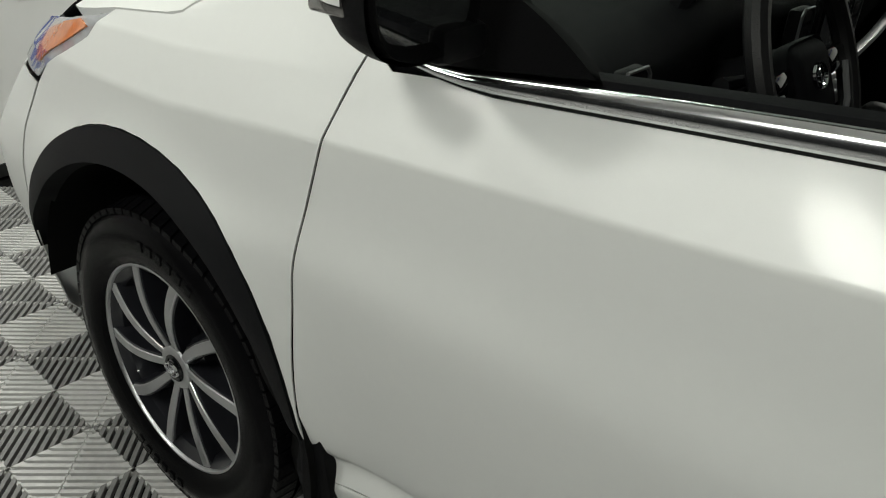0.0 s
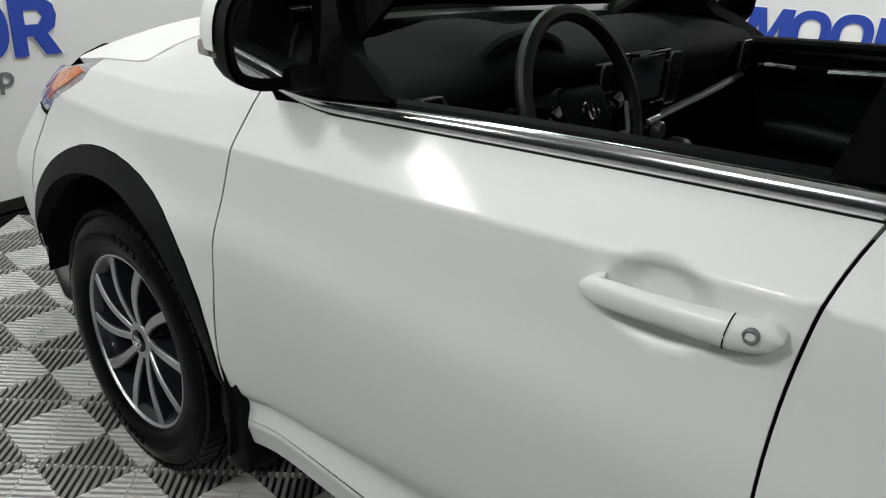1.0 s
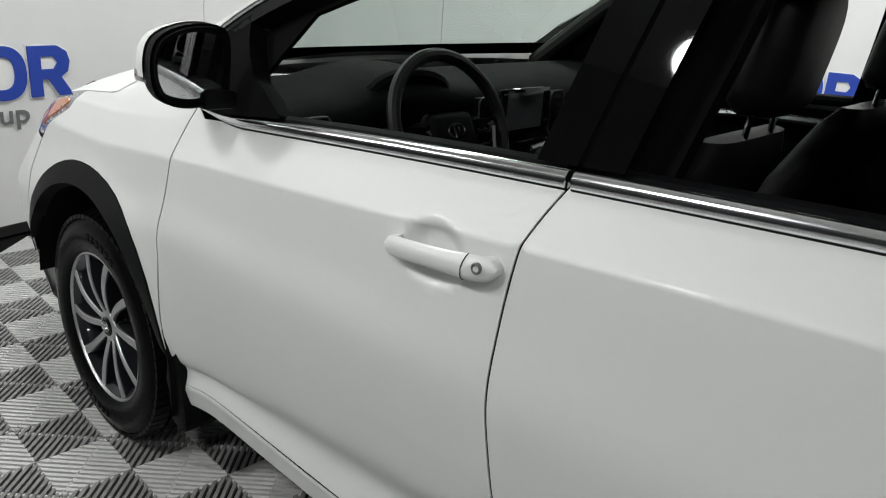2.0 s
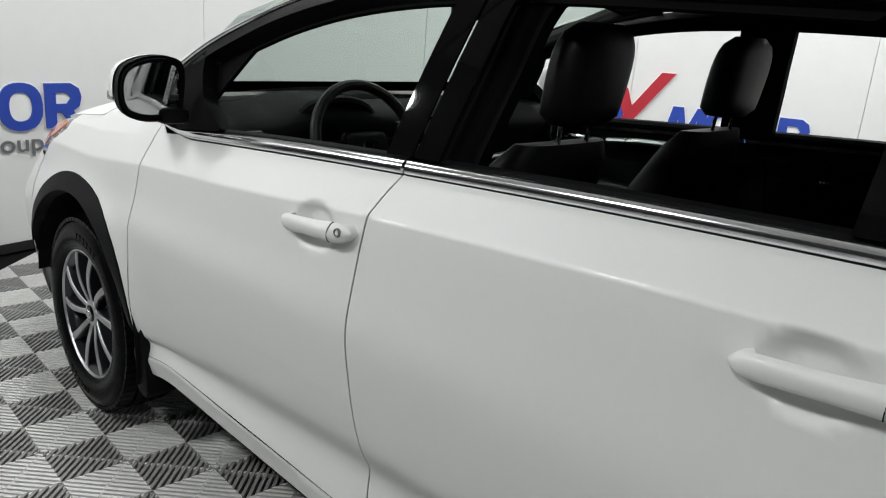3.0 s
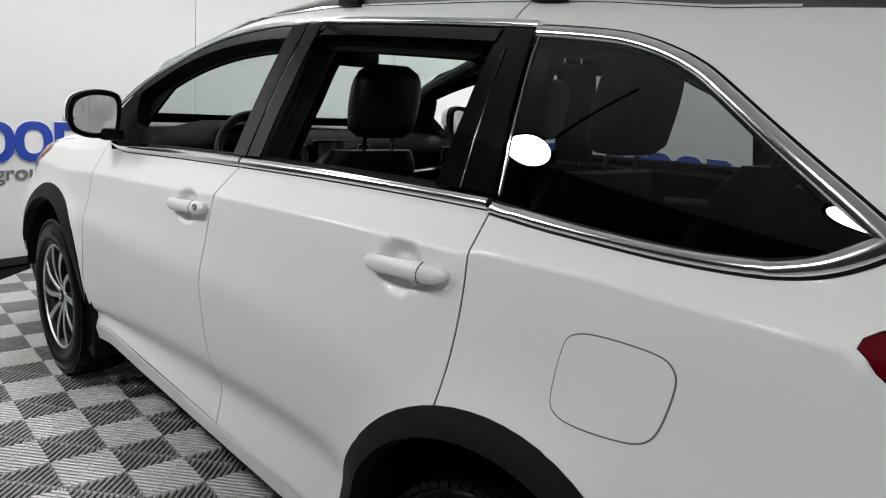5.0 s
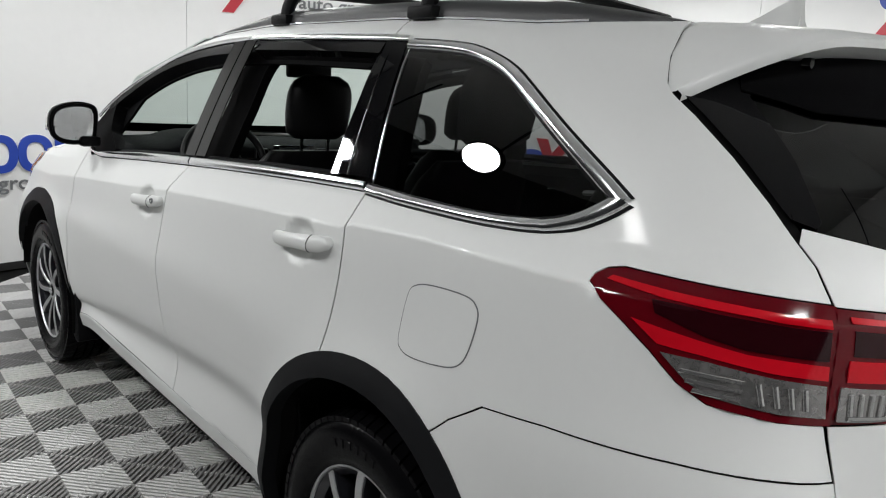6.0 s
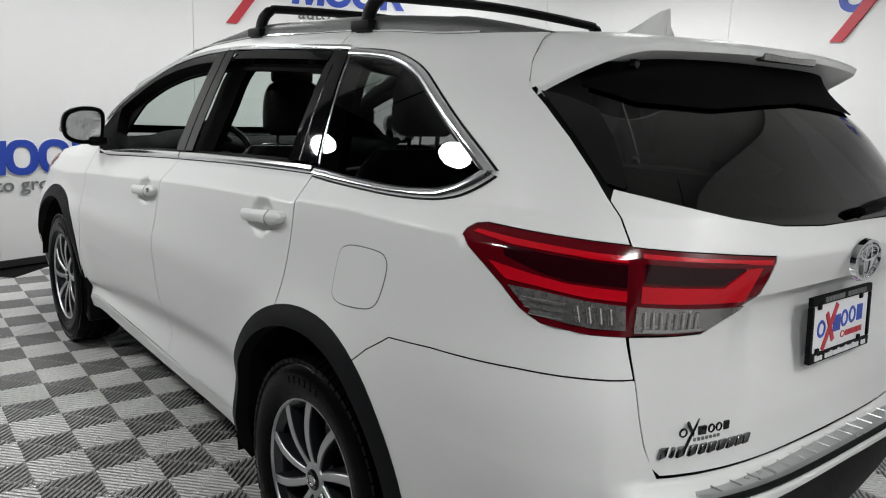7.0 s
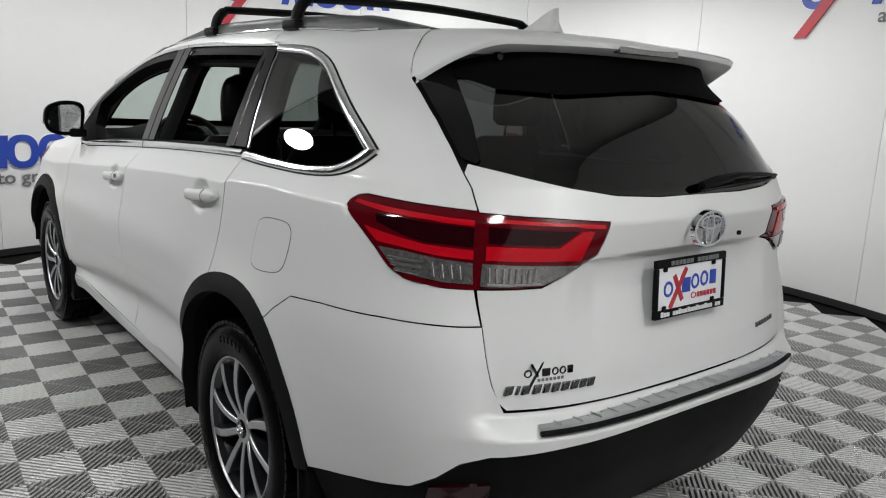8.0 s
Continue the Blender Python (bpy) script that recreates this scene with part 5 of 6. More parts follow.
part("firewall", box((.30, -.74, .40), (.40, .74, 1.08), 0.02), VOID, car)

# door pulls
def door_pull(cx, cz, owner, lock, mir):
    L = .125
    def at(dx, dz, out):
        q = by_side([(cx + dx, cz + dz)])[0]
        p = skin([q[0]], [q[1]])[0]
        base = 0.875 if cx < 2 else 0.868
        y = -max(-p[1], base - 0.35 * max(0, dz)) if abs(dx) < .10 else p[1]
        return Vector((p[0], (y - out) * (-1 if mir else 1), p[2]))
    tilt = 0.10
    b = bmesh.new()
    rows = []
    n = 22
    for k in range(n + 1):
        t = -1 + 2 * k / n
        dx = t * L + .018
        end = abs(t) ** 5
        out = 0.025 - 0.012 * end - 0.003 * t * t
        hh = (0.0190 + 0.0040 * t * t + 0.0015 * t) * math.sqrt(max(1 - abs(t) ** 7, 0.04))
        dz = tilt * dx * .9 - .010
        ring = []
        for c in range(12):
            a = 2 * math.pi * c / 12
            o = out + 0.010 * math.sin(a)
            ring.append(b.verts.new(at(dx, dz + hh * math.cos(a), o if abs(t) < .80 else max(-.006, o - (0.022 if math.sin(a) < 0 else 0)))))
        rows.append(ring)
    for r0, r1 in zip(rows, rows[1:]):
        for c in range(12):
            b.faces.new((r0[c], r0[(c + 1) % 12], r1[(c + 1) % 12], r1[c]))
    b.faces.new(rows[0])
    b.faces.new(rows[-1])
    bmesh.ops.recalc_face_normals(b, faces=b.faces[:])
    pull = part("door_pull", b, PAINT, owner, "white painted door pull", 0.9)
    dx = .018 + L * .56
    pts = [at(dx + .0012 * math.cos(a), tilt * dx * .9 - .010 + .0212 * math.cos(a), .0242 + 0.0102 * math.sin(a)) for a in (2 * math.pi * k / 20 for k in range(20))]
    part("pull_seam", tube(pts, 0.0009, 5, closed=True), VOID, pull)
    if lock:
        p = at(.018 + L * .76, tilt * .11 - .008, .0305)
        c = lathe([(0, .003), (.0050, .003), (.0058, -.001), (.0078, -.003), (.0094, -.002), (.0097, .006)], 20)
        bmesh.ops.transform(c, matrix=Matrix.Translation(p) @ (Matrix.Rotation(math.pi, 4, "Z") if mir else Matrix()), verts=c.verts)
        part("lock_cylinder", c, SIGN_GREY, pull, "steel lock cylinder")
    return pull


DOORS = {}
for ob in car.children:
    DOORS.setdefault(ob.name.split(".")[0], []).append(ob)
for i, mir in enumerate((False, True)):
    door_pull(1.385, 1.045, DOORS["front_door"][i], not mir, mir)
    door_pull(2.445, 1.100, DOORS["rear_door"][i], False, mir)

# mirrors
def wing_mirror(sgn):
    m = empty("wing_mirror", (.036, -.020 * sgn, -.008), car)
    def shell(x0, x1, grow, lo, hi, name, mat, label=""):
        b = bmesh.new()
        rows = []
        out = smooth_line([(-.868, 1.190), (-.950, 1.172), (-1.022, 1.195), (-1.040, 1.255), (-1.022, 1.318), (-.955, 1.346), (-.880, 1.345), (-.848, 1.318), (-.850, 1.245)], 4, True)
        cy, cz = -.945, 1.26
        for k in range(7):
            t = k / 6
            f = math.sqrt(max(0.02, 1 - t ** 2.2))
            rows.append([b.verts.new((x0 + (x1 - x0) * t - 0.06 * (y - cy), -sgn * (cy + (y - cy) * f * grow), cz + (z - cz) * f * grow)) for y, z in out])
        n = len(out)
        for r0, r1 in zip(rows, rows[1:]):
            for i in range(n):
                b.faces.new((r0[i], r0[(i + 1) % n], r1[(i + 1) % n], r1[i]))
        b.faces.new(rows[-1])
        cut = [f for f in b.faces if not lo <= f.calc_center_median().z <= hi]
        bmesh.ops.delete(b, geom=cut, context="FACES")
        bmesh.ops.recalc_face_normals(b, faces=b.faces[:])
        return part(name, b, mat, m, label, 0.9)
    shell(.632, .530, 1.004, 1.245, 9, "mirror_cap", PAINT, "white mirror cap")
    shell(.663, .545, .99, 0, 9, "mirror_shell", BLACK_PLASTIC, "black mirror housing")
    b = bmesh.new()
    out = smooth_line([(-.872, 1.196), (-.950, 1.179), (-1.016, 1.200), (-1.033, 1.255), (-1.016, 1.312), (-.955, 1.339), (-.882, 1.338), (-.856, 1.315), (-.857, 1.245)], 5, True)
    fx = lambda y: .667 - 0.06 * (y + .945)
    cy, cz = -.945, 1.26
    r_o = [b.verts.new((fx(y) + .006, -sgn * y, z)) for y, z in out]
    r_a = [b.verts.new((fx(y) - .03, -sgn * (cy + (y - cy) * 1.02), cz + (z - cz) * 1.02)) for y, z in out]
    r_i = [b.verts.new((fx(y) - .004, -sgn * (cy + (y - cy) * .88), cz + (z - cz) * .86)) for y, z in out]
    r_d = [b.verts.new((fx(y) - .025, -sgn * (cy + (y - cy) * .85), cz + (z - cz) * .83)) for y, z in out]
    for p, q in ((r_a, r_o), (r_o, r_i), (r_i, r_d)):
        for i in range(len(out)):
            k = (i + 1) % len(out)
            b.faces.new((p[i], p[k], q[k], q[i]))
    bmesh.ops.recalc_face_normals(b, faces=b.faces[:])
    part("mirror_rim", b, INNER, m, "", 0.9)
    b = bmesh.new()
    aim = 0.135
    f = b.faces.new([b.verts.new((fx(cy) - .018 + aim * (y - cy) - .05 * (z - cz), -sgn * (cy + (y - cy) * .865), cz + (z - cz) * .845)) for y, z in out])
    bmesh.ops.solidify(b, geom=[f], thickness=0.003)
    bmesh.ops.recalc_face_normals(b, faces=b.faces[:])
    part("mirror_pane", b, MIRROR, m, "mirror glass", None)
    part("mirror_stalk", box((.615, -.885 if sgn > 0 else .80, 1.165), (.675, -.80 if sgn > 0 else .885, 1.210), 0.015), BLACK_PLASTIC, m)
    t = box((.585, -1.036, 1.226), (.640, -.995, 1.252), 0.006)
    if sgn > 0:
        bmesh.ops.scale(t, vec=(1, -1, 1), verts=t.verts)
        bmesh.ops.recalc_face_normals(t, faces=t.faces[:])
    part("turn_signal", t, LENS_CLEAR, m, "clear turn signal strip")


wing_mirror(1)
wing_mirror(-1)

# head lamps and front bumper
NOSE_M = 2 * XF - 0.6 * math.pi
for mir in (False, True):
    lamp = panel("head_lamp", by_side([(-.137, 1.069), (-.20, 1.012), (-.29, .965), (-.366, .928), (-.42, .890), (-.54, .888), (-.62, .90), (-.60, .972), (-.45, 1.004), (-.30, 1.031), (-.20, 1.052)]), LAMP_GLASS, car, "clear wrap-round head lamp", lift=0.004, thick=0.06, gap=0.003, round_edge=0.006, grid=0.014, mirror=mir)
    panel("amber_marker", by_side([(-.20, 1.030), (-.29, .982), (-.366, .945), (-.40, .925), (-.42, .930), (-.40, .985), (-.31, 1.018), (-.23, 1.038)]), AMBER, lamp, "amber side marker", lift=0.007, thick=0.004, gap=0, grid=0.012, mirror=mir)
nose_l = by_side([(-.459, .50), (-.474, .62), (-.459, .78), (-.416, .882), (-.54, .882), (-.66, .868)])
up_r = [(NOSE_M - s, v) for s, v in nose_l][::-1]
mid_v = by_side([(-.70, .866)])[0][1]
low_v = by_side([(-.46, .25)])[0][1]
arch_f = by_side([(-.500, .27), (-.492, .33), (-.478, .40), (-.468, .45)])
bump_f = [*arch_f, *nose_l, (NOSE_M / 2, mid_v), *up_r, *[(NOSE_M - s, v) for s, v in arch_f][::-1], (NOSE_M - arch_f[0][0], low_v), (NOSE_M / 2, low_v), (arch_f[0][0], low_v)]
panel("front_bumper", bump_f, PAINT, car, "white painted front bumper", grid=0.03)
panel("front_grille", [(NOSE_M / 2 - .46, KNOT[11]), (NOSE_M / 2 + .46, KNOT[11]), (NOSE_M / 2 + .45, low_v + .12), (NOSE_M / 2 - .45, low_v + .12)], BLACK_PLASTIC, car, lift=0.004, gap=0, grid=0.05)

# ---- cabin ----
def seat(y, x, name, wide=.25, head=True, back_top=1.235):
    s = empty(name, (x, y, .42), car)
    part("seat_base", box((-.26, -.20, 0), (.22, .20, .16), 0.03), VOID, s)
    part("seat_cushion", box((-.32, -wide, .14), (.20, wide, .30), 0.06, 3), LEATHER, s)
    h = back_top - .42
    b = bmesh.new()
    rows = []
    for k in range(13):
        t = k / 12
        z = .22 + (h - .22) * t
        xx = .14 + .20 * t + .05 * t * t
        hw = wide * (1.0 - .30 * max(0, t - .62) / .38) * (1 if t < .97 else .90)
        th = .085 * (1 - .45 * t) * (1 if 0 < k < 12 else .55)
        ring = []
        for c in range(16):
            a = 2 * math.pi * c / 16
            ca, sa = math.cos(a), math.sin(a)
            ring.append(b.verts.new((xx + th * math.copysign(abs(ca) ** .7, ca) - .018 * (abs(sa) ** 4), hw * math.copysign(abs(sa) ** .45, sa), z)))
        rows.append(ring)
    for r0, r1 in zip(rows, rows[1:]):
        for c in range(16):
            b.faces.new((r0[c], r0[(c + 1) % 16], r1[(c + 1) % 16], r1[c]))
    b.faces.new(rows[0])
    b.faces.new(rows[-1])
    bmesh.ops.recalc_face_normals(b, faces=b.faces[:])
    part("seat_back", b, LEATHER, s, "", 0.9)
    if head:
        b = bmesh.new()
        rows = []
        hx = .415
        for k in range(11):
            t = k / 10
            z = h + .045 + .225 * t
            hw = (.112 + .014 * math.sin(math.pi * t)) * (1 - .25 * max(0, (t - .72) / .28) ** 2)
            th = .052 * (1 - .30 * max(0, (t - .6) / .4) ** 2)
            f = .75 if k in (0, 10) else 1
            rows.append([b.verts.new((hx + .035 * t + th * f * math.copysign(abs(math.cos(a)) ** .8, math.cos(a)), hw * f * math.copysign(abs(math.sin(a)) ** .55, math.sin(a)), z)) for a in (2 * math.pi * c / 16 for c in range(16))])
        for r0, r1 in zip(rows, rows[1:]):
            for c in range(16):
                b.faces.new((r0[c], r0[(c + 1) % 16], r1[(c + 1) % 16], r1[c]))
        b.faces.new(rows[0])
        b.faces.new(rows[-1])
        bmesh.ops.recalc_face_normals(b, faces=b.faces[:])
        hr = part("headrest", b, LEATHER, s, "", 0.9)
        for yy in (-.055, .055):
            part("headrest_post", tube([(hx - .01, yy, h - .04), (hx, yy, h + .07)], 0.006, 8), CHROME, hr, "chrome headrest post")
    return s


seat(-.37, 1.27, "front_seat")
seat(.37, 1.27, "front_seat")
for y in (-.40, .40):
    seat(y, 2.22, "rear_seat", .24, True, 1.30)

# dash
dash = empty("dashboard", (-.03, 0, .065), car)
prof = [(.42, 1.02), (.45, 1.105), (.55, 1.128), (.68, 1.130), (.78, 1.112), (.83, 1.075), (.825, 1.02), (.80, .93), (.78, .80), (.70, .62), (.45, .62)]
prof = smooth_line(prof, 3, True)
b = bmesh.new()
rows = []
for k in range(25):
    y = -.76 + 1.52 * k / 24
    hoodlump = .035 * math.exp(-((y + .37) / .17) ** 4)
    out = .05 * math.exp(-((y) / .16) ** 4)
    rows.append([b.verts.new((x + (out * (x > .7)) + .03 * (abs(y) / .76) ** 2 * (x > .7) + hoodlump * .3 * (x > .6), y, z + hoodlump * (z > 1.0) * (x > .55))) for x, z in prof])
for r0, r1 in zip(rows, rows[1:]):
    for i in range(len(prof)):
        j = (i + 1) % len(prof)
        b.faces.new((r0[i], r0[j], r1[j], r1[i]))
b.faces.new(rows[0])
b.faces.new(rows[-1])
bmesh.ops.recalc_face_normals(b, faces=b.faces[:])
part("dash_pad", b, SOFT_DASH, dash, "black soft dash pad", 0.6)
part("gauge_hood", tube(smooth_line([(.80, -.53, 1.06), (.81, -.48, 1.135), (.81, -.37, 1.158), (.81, -.26, 1.135), (.80, -.21, 1.06)], 5), 0.018, 8), SOFT_DASH, dash)
part("gauge_panel", box((.81, -.52, .99), (.825, -.22, 1.11), 0.004), SCREEN, dash)
scr = part("touch_screen", box((.885, -.10, .985), (.900, .12, 1.115), 0.006, m=Matrix.Rotation(radians(0), 4, "Y")), BLACK_GLOSS, dash, "dark centre touch screen")
part("screen_face", box((.899, -.075, 1.000), (.9025, .085, 1.105), 0.001), SCREEN, scr)
def vent(x, y, z0, z1, wide):
    """An air vent: dark box with slats in a slim silver frame."""
    v = part("air_vent", box((x - .024, y - wide, z0), (x, y + wide, z1), 0.008), BLACK_PLASTIC, dash)
    c = .010
    rim = [(y - wide + c, z0), (y + wide - c, z0), (y + wide, z0 + c), (y + wide, z1 - c), (y + wide - c, z1), (y - wide + c, z1), (y - wide, z1 - c), (y - wide, z0 + c)]
    part("vent_frame", tube([(x + .001, a, b) for a, b in dense(rim, .02)], 0.0026, 6, closed=True, up=(1, 0, 0)), TRIM_GREY, v, "slim silver vent frame")
    for k in range(1, 5):
        z = z0 + (z1 - z0) * k / 5
        part("slat", box((x - .006, y - wide + .005, z - .0025), (x + .001, y + wide - .005, z + .0025)), SOFT_DASH, v, "", None)


for y in (-.155, .165):
    vent(.893, y, .972, 1.098, .032)
for y in (-.70, .69):
    vent(.866, y, 1.0, 1.085, .034)
part("trim_strip", tube(smooth_line([(.862, .70, .985), (.884, .45, .968), (.893, .20, .950), (.897, .05, .938)], 5), 0.013, 8, flat=0.7), TRIM_GREY, dash, "silver dash trim strip")
part("control_panel", box((.87, -.11, .84), (.90, .13, .965), 0.008), BLACK_GLOSS, dash)
for y in (-.075, .095):
    k = lathe([(0, -.022), (.020, -.022), (.023, -.018), (.024, 0)], 20)
    bmesh.ops.transform(k, matrix=Matrix.Translation((.902, y, .915)) @ Matrix.Rotation(radians(90), 4, "Z"), verts=k.verts)
    part("dial", k, TRIM_GREY, dash)
part("console", box((.80, -.15, .42), (1.50, .15, .86), 0.05, 3), SOFT_DASH, car, "black centre console")
part("console_lid", box((1.18, -.14, .84), (1.55, .14, .93), 0.03, 3), LEATHER, car)
lev = part("gear_lever", tube([(1.0, .0, .86), (.985, .0, .95)], 0.010, 8), CHROME, car)
part("lever_knob", box((.955, -.028, .94), (1.012, .028, 1.00), 0.02, 3), LEATHER, lev)

# steering wheel, its middle at the badge
SW = Matrix.Translation((.945, -.372, 1.105)) @ Matrix.Rotation(radians(-24), 4, "Y")
steer = empty("steering_wheel", (0, 0, 0), car)
pts = [tuple(SW @ Vector((0.0, .185 * math.cos(a), .182 * math.sin(a) + .012))) for a in (2 * math.pi * k / 48 for k in range(48))]
part("wheel_rim", tube(pts, 0.0165, 10, closed=True, up=(1, 0, .45)), LEATHER, steer, "black leather wheel rim")
b = box((-.03, -.085, -.075), (.012, .085, .055), 0.03, 3, m=SW)
part("wheel_hub", b, SOFT_DASH, steer)
for y0, y1, z0, z1 in ((-.175, -.07, -.012, .028), (.07, .175, -.012, .028)):
    part("wheel_spoke", box((-.02, y0, z0), (.004, y1, z1), 0.008, m=SW), BLACK_GLOSS, steer)
    part("spoke_trim", tube([tuple(SW @ Vector((.008, y0 + (.03 if y0 < 0 else .075), .0))), tuple(SW @ Vector((.008, y0 + (.045 if y0 < 0 else .06), -.055))), tuple(SW @ Vector((.004, y0 + (.075 if y0 < 0 else .03), -.09)))], 0.005, 6), TRIM_GREY, steer)
part("wheel_spoke", box((-.02, -.05, -.175), (.002, .05, -.07), 0.012, m=SW), SOFT_DASH, steer)
part("wheel_badge", ring_shape(.030, .021, .005, .004, SW @ Matrix.Translation((.013, 0, 0)) @ Matrix.Rotation(radians(-90), 4, "Z")), CHROME, steer, "chrome oval badge")
part("wheel_badge", ring_shape(.010, .020, .004, .004, SW @ Matrix.Translation((.013, 0, 0)) @ Matrix.Rotation(radians(-90), 4, "Z")), CHROME, steer)
part("column", tube([tuple(SW @ Vector((-.02, 0, 0))), (.70, -.372, 1.00)], 0.05, 12), SOFT_DASH, steer)
for y0 in (-.16, .16):
    part("stalk", tube([tuple(SW @ Vector((-.06, y0 * .25, .02))), tuple(SW @ Vector((-.06, y0, .03)))], [0.007, 0.012], 8), BLACK_PLASTIC, steer)

# linings: headliner, inner door cards, pillars
hl = lambda x, u: roof(x, u) - np.array([0, 0, .055])
surface_part("headliner", hl, dense([(1.18, -.96), (3.25, -.96), (3.25, .96), (1.18, .96)], 0.08), HEADLINER, car, grid=0.1, flip=False, thick=0.01)
part("dome_lamp", box((1.42, -.10, 1.612), (1.56, .10, 1.634), 0.01), AMBER, car, "amber-lit overhead console lamp")
part("inner_mirror", box((.985, -.115, 1.495), (1.015, .115, 1.56), 0.014, 3, m=None), BLACK_PLASTIC, car, "black inside mirror")
part("inner_mirror_foot", tube([(.99, 0, 1.55), (.90, 0, 1.60)], 0.012, 8), BLACK_PLASTIC, car)
for mir in (False, True):
    for i, (x0, x1) in enumerate(((.66, 1.50), (1.66, 2.40))):
        owner = DOORS["front_door" if i == 0 else "rear_door"][1 if mir else 0]
        pts = by_side([*BELT(x0, x1, 8, -.004), (x1, .45), (x0 + .05, .42)])
        panel("door_card", pts, SOFT_DASH, owner, "black inner door card", lift=-0.085, gap=0, thick=0.004, grid=0.05, mirror=mir)
        sg = 1 if mir else -1
        part("armrest", box((x0 + .25, sg * .76 - .04, .86), (x1 - .03, sg * .76 + .04, .93), 0.025, 3), LEATHER, owner)
        part("card_trim", tube(smooth_line([(x0 + .42, sg * .705, 1.095), (x0 + .60, sg * .695, 1.115), (x1 - .02, sg * .69, 1.125)], 4), 0.022, 8, flat=0.55), SATIN, owner, "silver door card trim")
        part("inner_handle", tube([(x0 + .22, sg * .70, 1.085), (x0 + .27, sg * .685, 1.090), (x0 + .33, sg * .69, 1.090)], 0.009, 8), CHROME, owner, "chrome inside handle")
        part("sill_pad", tube([(x, sg * (float(np.interp(x, STATION, SEC_W[10])) - .045), belt_z(x) + .014) for x in np.linspace(x0 - .02, x1 + .05, 14)], 0.026, 8, flat=0.6), SOFT_DASH, owner)
    a_pillar = [(.36, 1.215), *[(x, z + .020) for x, z in TOP if .40 < x < 1.30], (1.30, 1.640), (1.20, 1.612), (1.03, 1.560), (.82, 1.505), (.60, 1.420), (.44, 1.326), (.32, 1.243)]
    panel("pillar_lining", by_side(a_pillar), HEADLINER, car, "dark grey windscreen pillar lining", lift=-0.022, gap=0, thick=0.006, grid=0.04, mirror=mir)
    cut = .032 if not mir else .025
    inn = [(.50, 1.20), *[(x, z + .02) for x, z in TOP if .50 < x < 2.42], *[(x, z - cut) for x, z in TOP[::-1] if .72 < x < 2.40], (.66, 1.235)]
    panel("inner_frame", by_side(inn), INNER, car, lift=-0.05, gap=0, thick=0.01, mirror=mir)
    for lo0, up0, lo1, up1 in ((1.52, 1.60, 1.70, 1.77), (2.41, 2.42, 2.62, 2.54)):
        panel("inner_pillar", by_side([*slant(lo0, up0), *slant(lo1, up1)[::-1]]), INNER, car, lift=-0.06, gap=0, thick=0.03, mirror=mir)
    dpil = by_side([(2.98, 1.50), (3.05, 1.45), (3.18, 1.36), (3.28, 1.30), (3.20, 1.25), (3.1, 1.22), (3.25, 1.15), (3.5, 1.20), (3.40, 1.40), (3.25, 1.56), (2.9, 1.60), (2.6, 1.61), (2.6, 1.585), (2.8, 1.575)])
    panel("inner_pillar", dpil, INNER, car, lift=-0.05, gap=0, thick=0.01, grid=0.04, mirror=mir)
part("cargo_cover", box((2.95, -.62, 1.06), (3.55, .62, 1.08), 0.01), CARPET, car)
part("gate_lining", box((3.60, -.58, .75), (3.66, .58, 1.22), 0.02), VOID, car)


# ---- signs on the wall ----
def wall_pt(a, z, out=0.0):
    r = ROOM_R - out
    return Vector((ROOM_C[0] + r * math.cos(radians(a)), ROOM_C[1] + r * math.sin(radians(a)), z))


def bent_plate(poly, a0, z0, dep, off, holes=()):
    """A plate bent to the wall; poly in metres, x to the right as one looks at the wall."""
    v, tri = flat_mesh(dense(poly, 0.03), 0.06, [dense(h, 0.03) for h in holes])
    b = bmesh.new()
    top = [b.verts.new(wall_pt(a0 - math.degrees(x / ROOM_R), z0 + z, off + dep)) for x, z in v]
    bot = [b.verts.new(wall_pt(a0 - math.degrees(x / ROOM_R), z0 + z, off)) for x, z in v]
    cnt = set()
    for t in tri:
        b.faces.new([top[i] for i in t])
        for i in range(3):
            cnt.add((int(t[i]), int(t[(i + 1) % 3])))
    for i, j in cnt:
        if (j, i) not in cnt:
            b.faces.new((top[i], bot[i], bot[j], top[j]))
    bmesh.ops.recalc_face_normals(b, faces=b.faces[:])
    return b


def oval(cx, cz, rx, rz, n=36, p=2.4):
    out = []
    for k in range(n):
        a = 2 * math.pi * k / n
        c, s = math.cos(a), math.sin(a)
        out.append((cx + rx * math.copysign(abs(c) ** (2 / p), c), cz + rz * math.copysign(abs(s) ** (2 / p), s)))
    return out


def text_mesh(body, size):
    cu = bpy.data.curves.new("words", "FONT")
    cu.body, cu.size, cu.extrude, cu.offset = body, size, 0.0, 0.0022
    ob = bpy.data.objects.new("words", cu)
    me = bpy.data.meshes.new_from_object(ob)
    bpy.data.objects.remove(ob)
    bpy.data.curves.remove(cu)
    return me


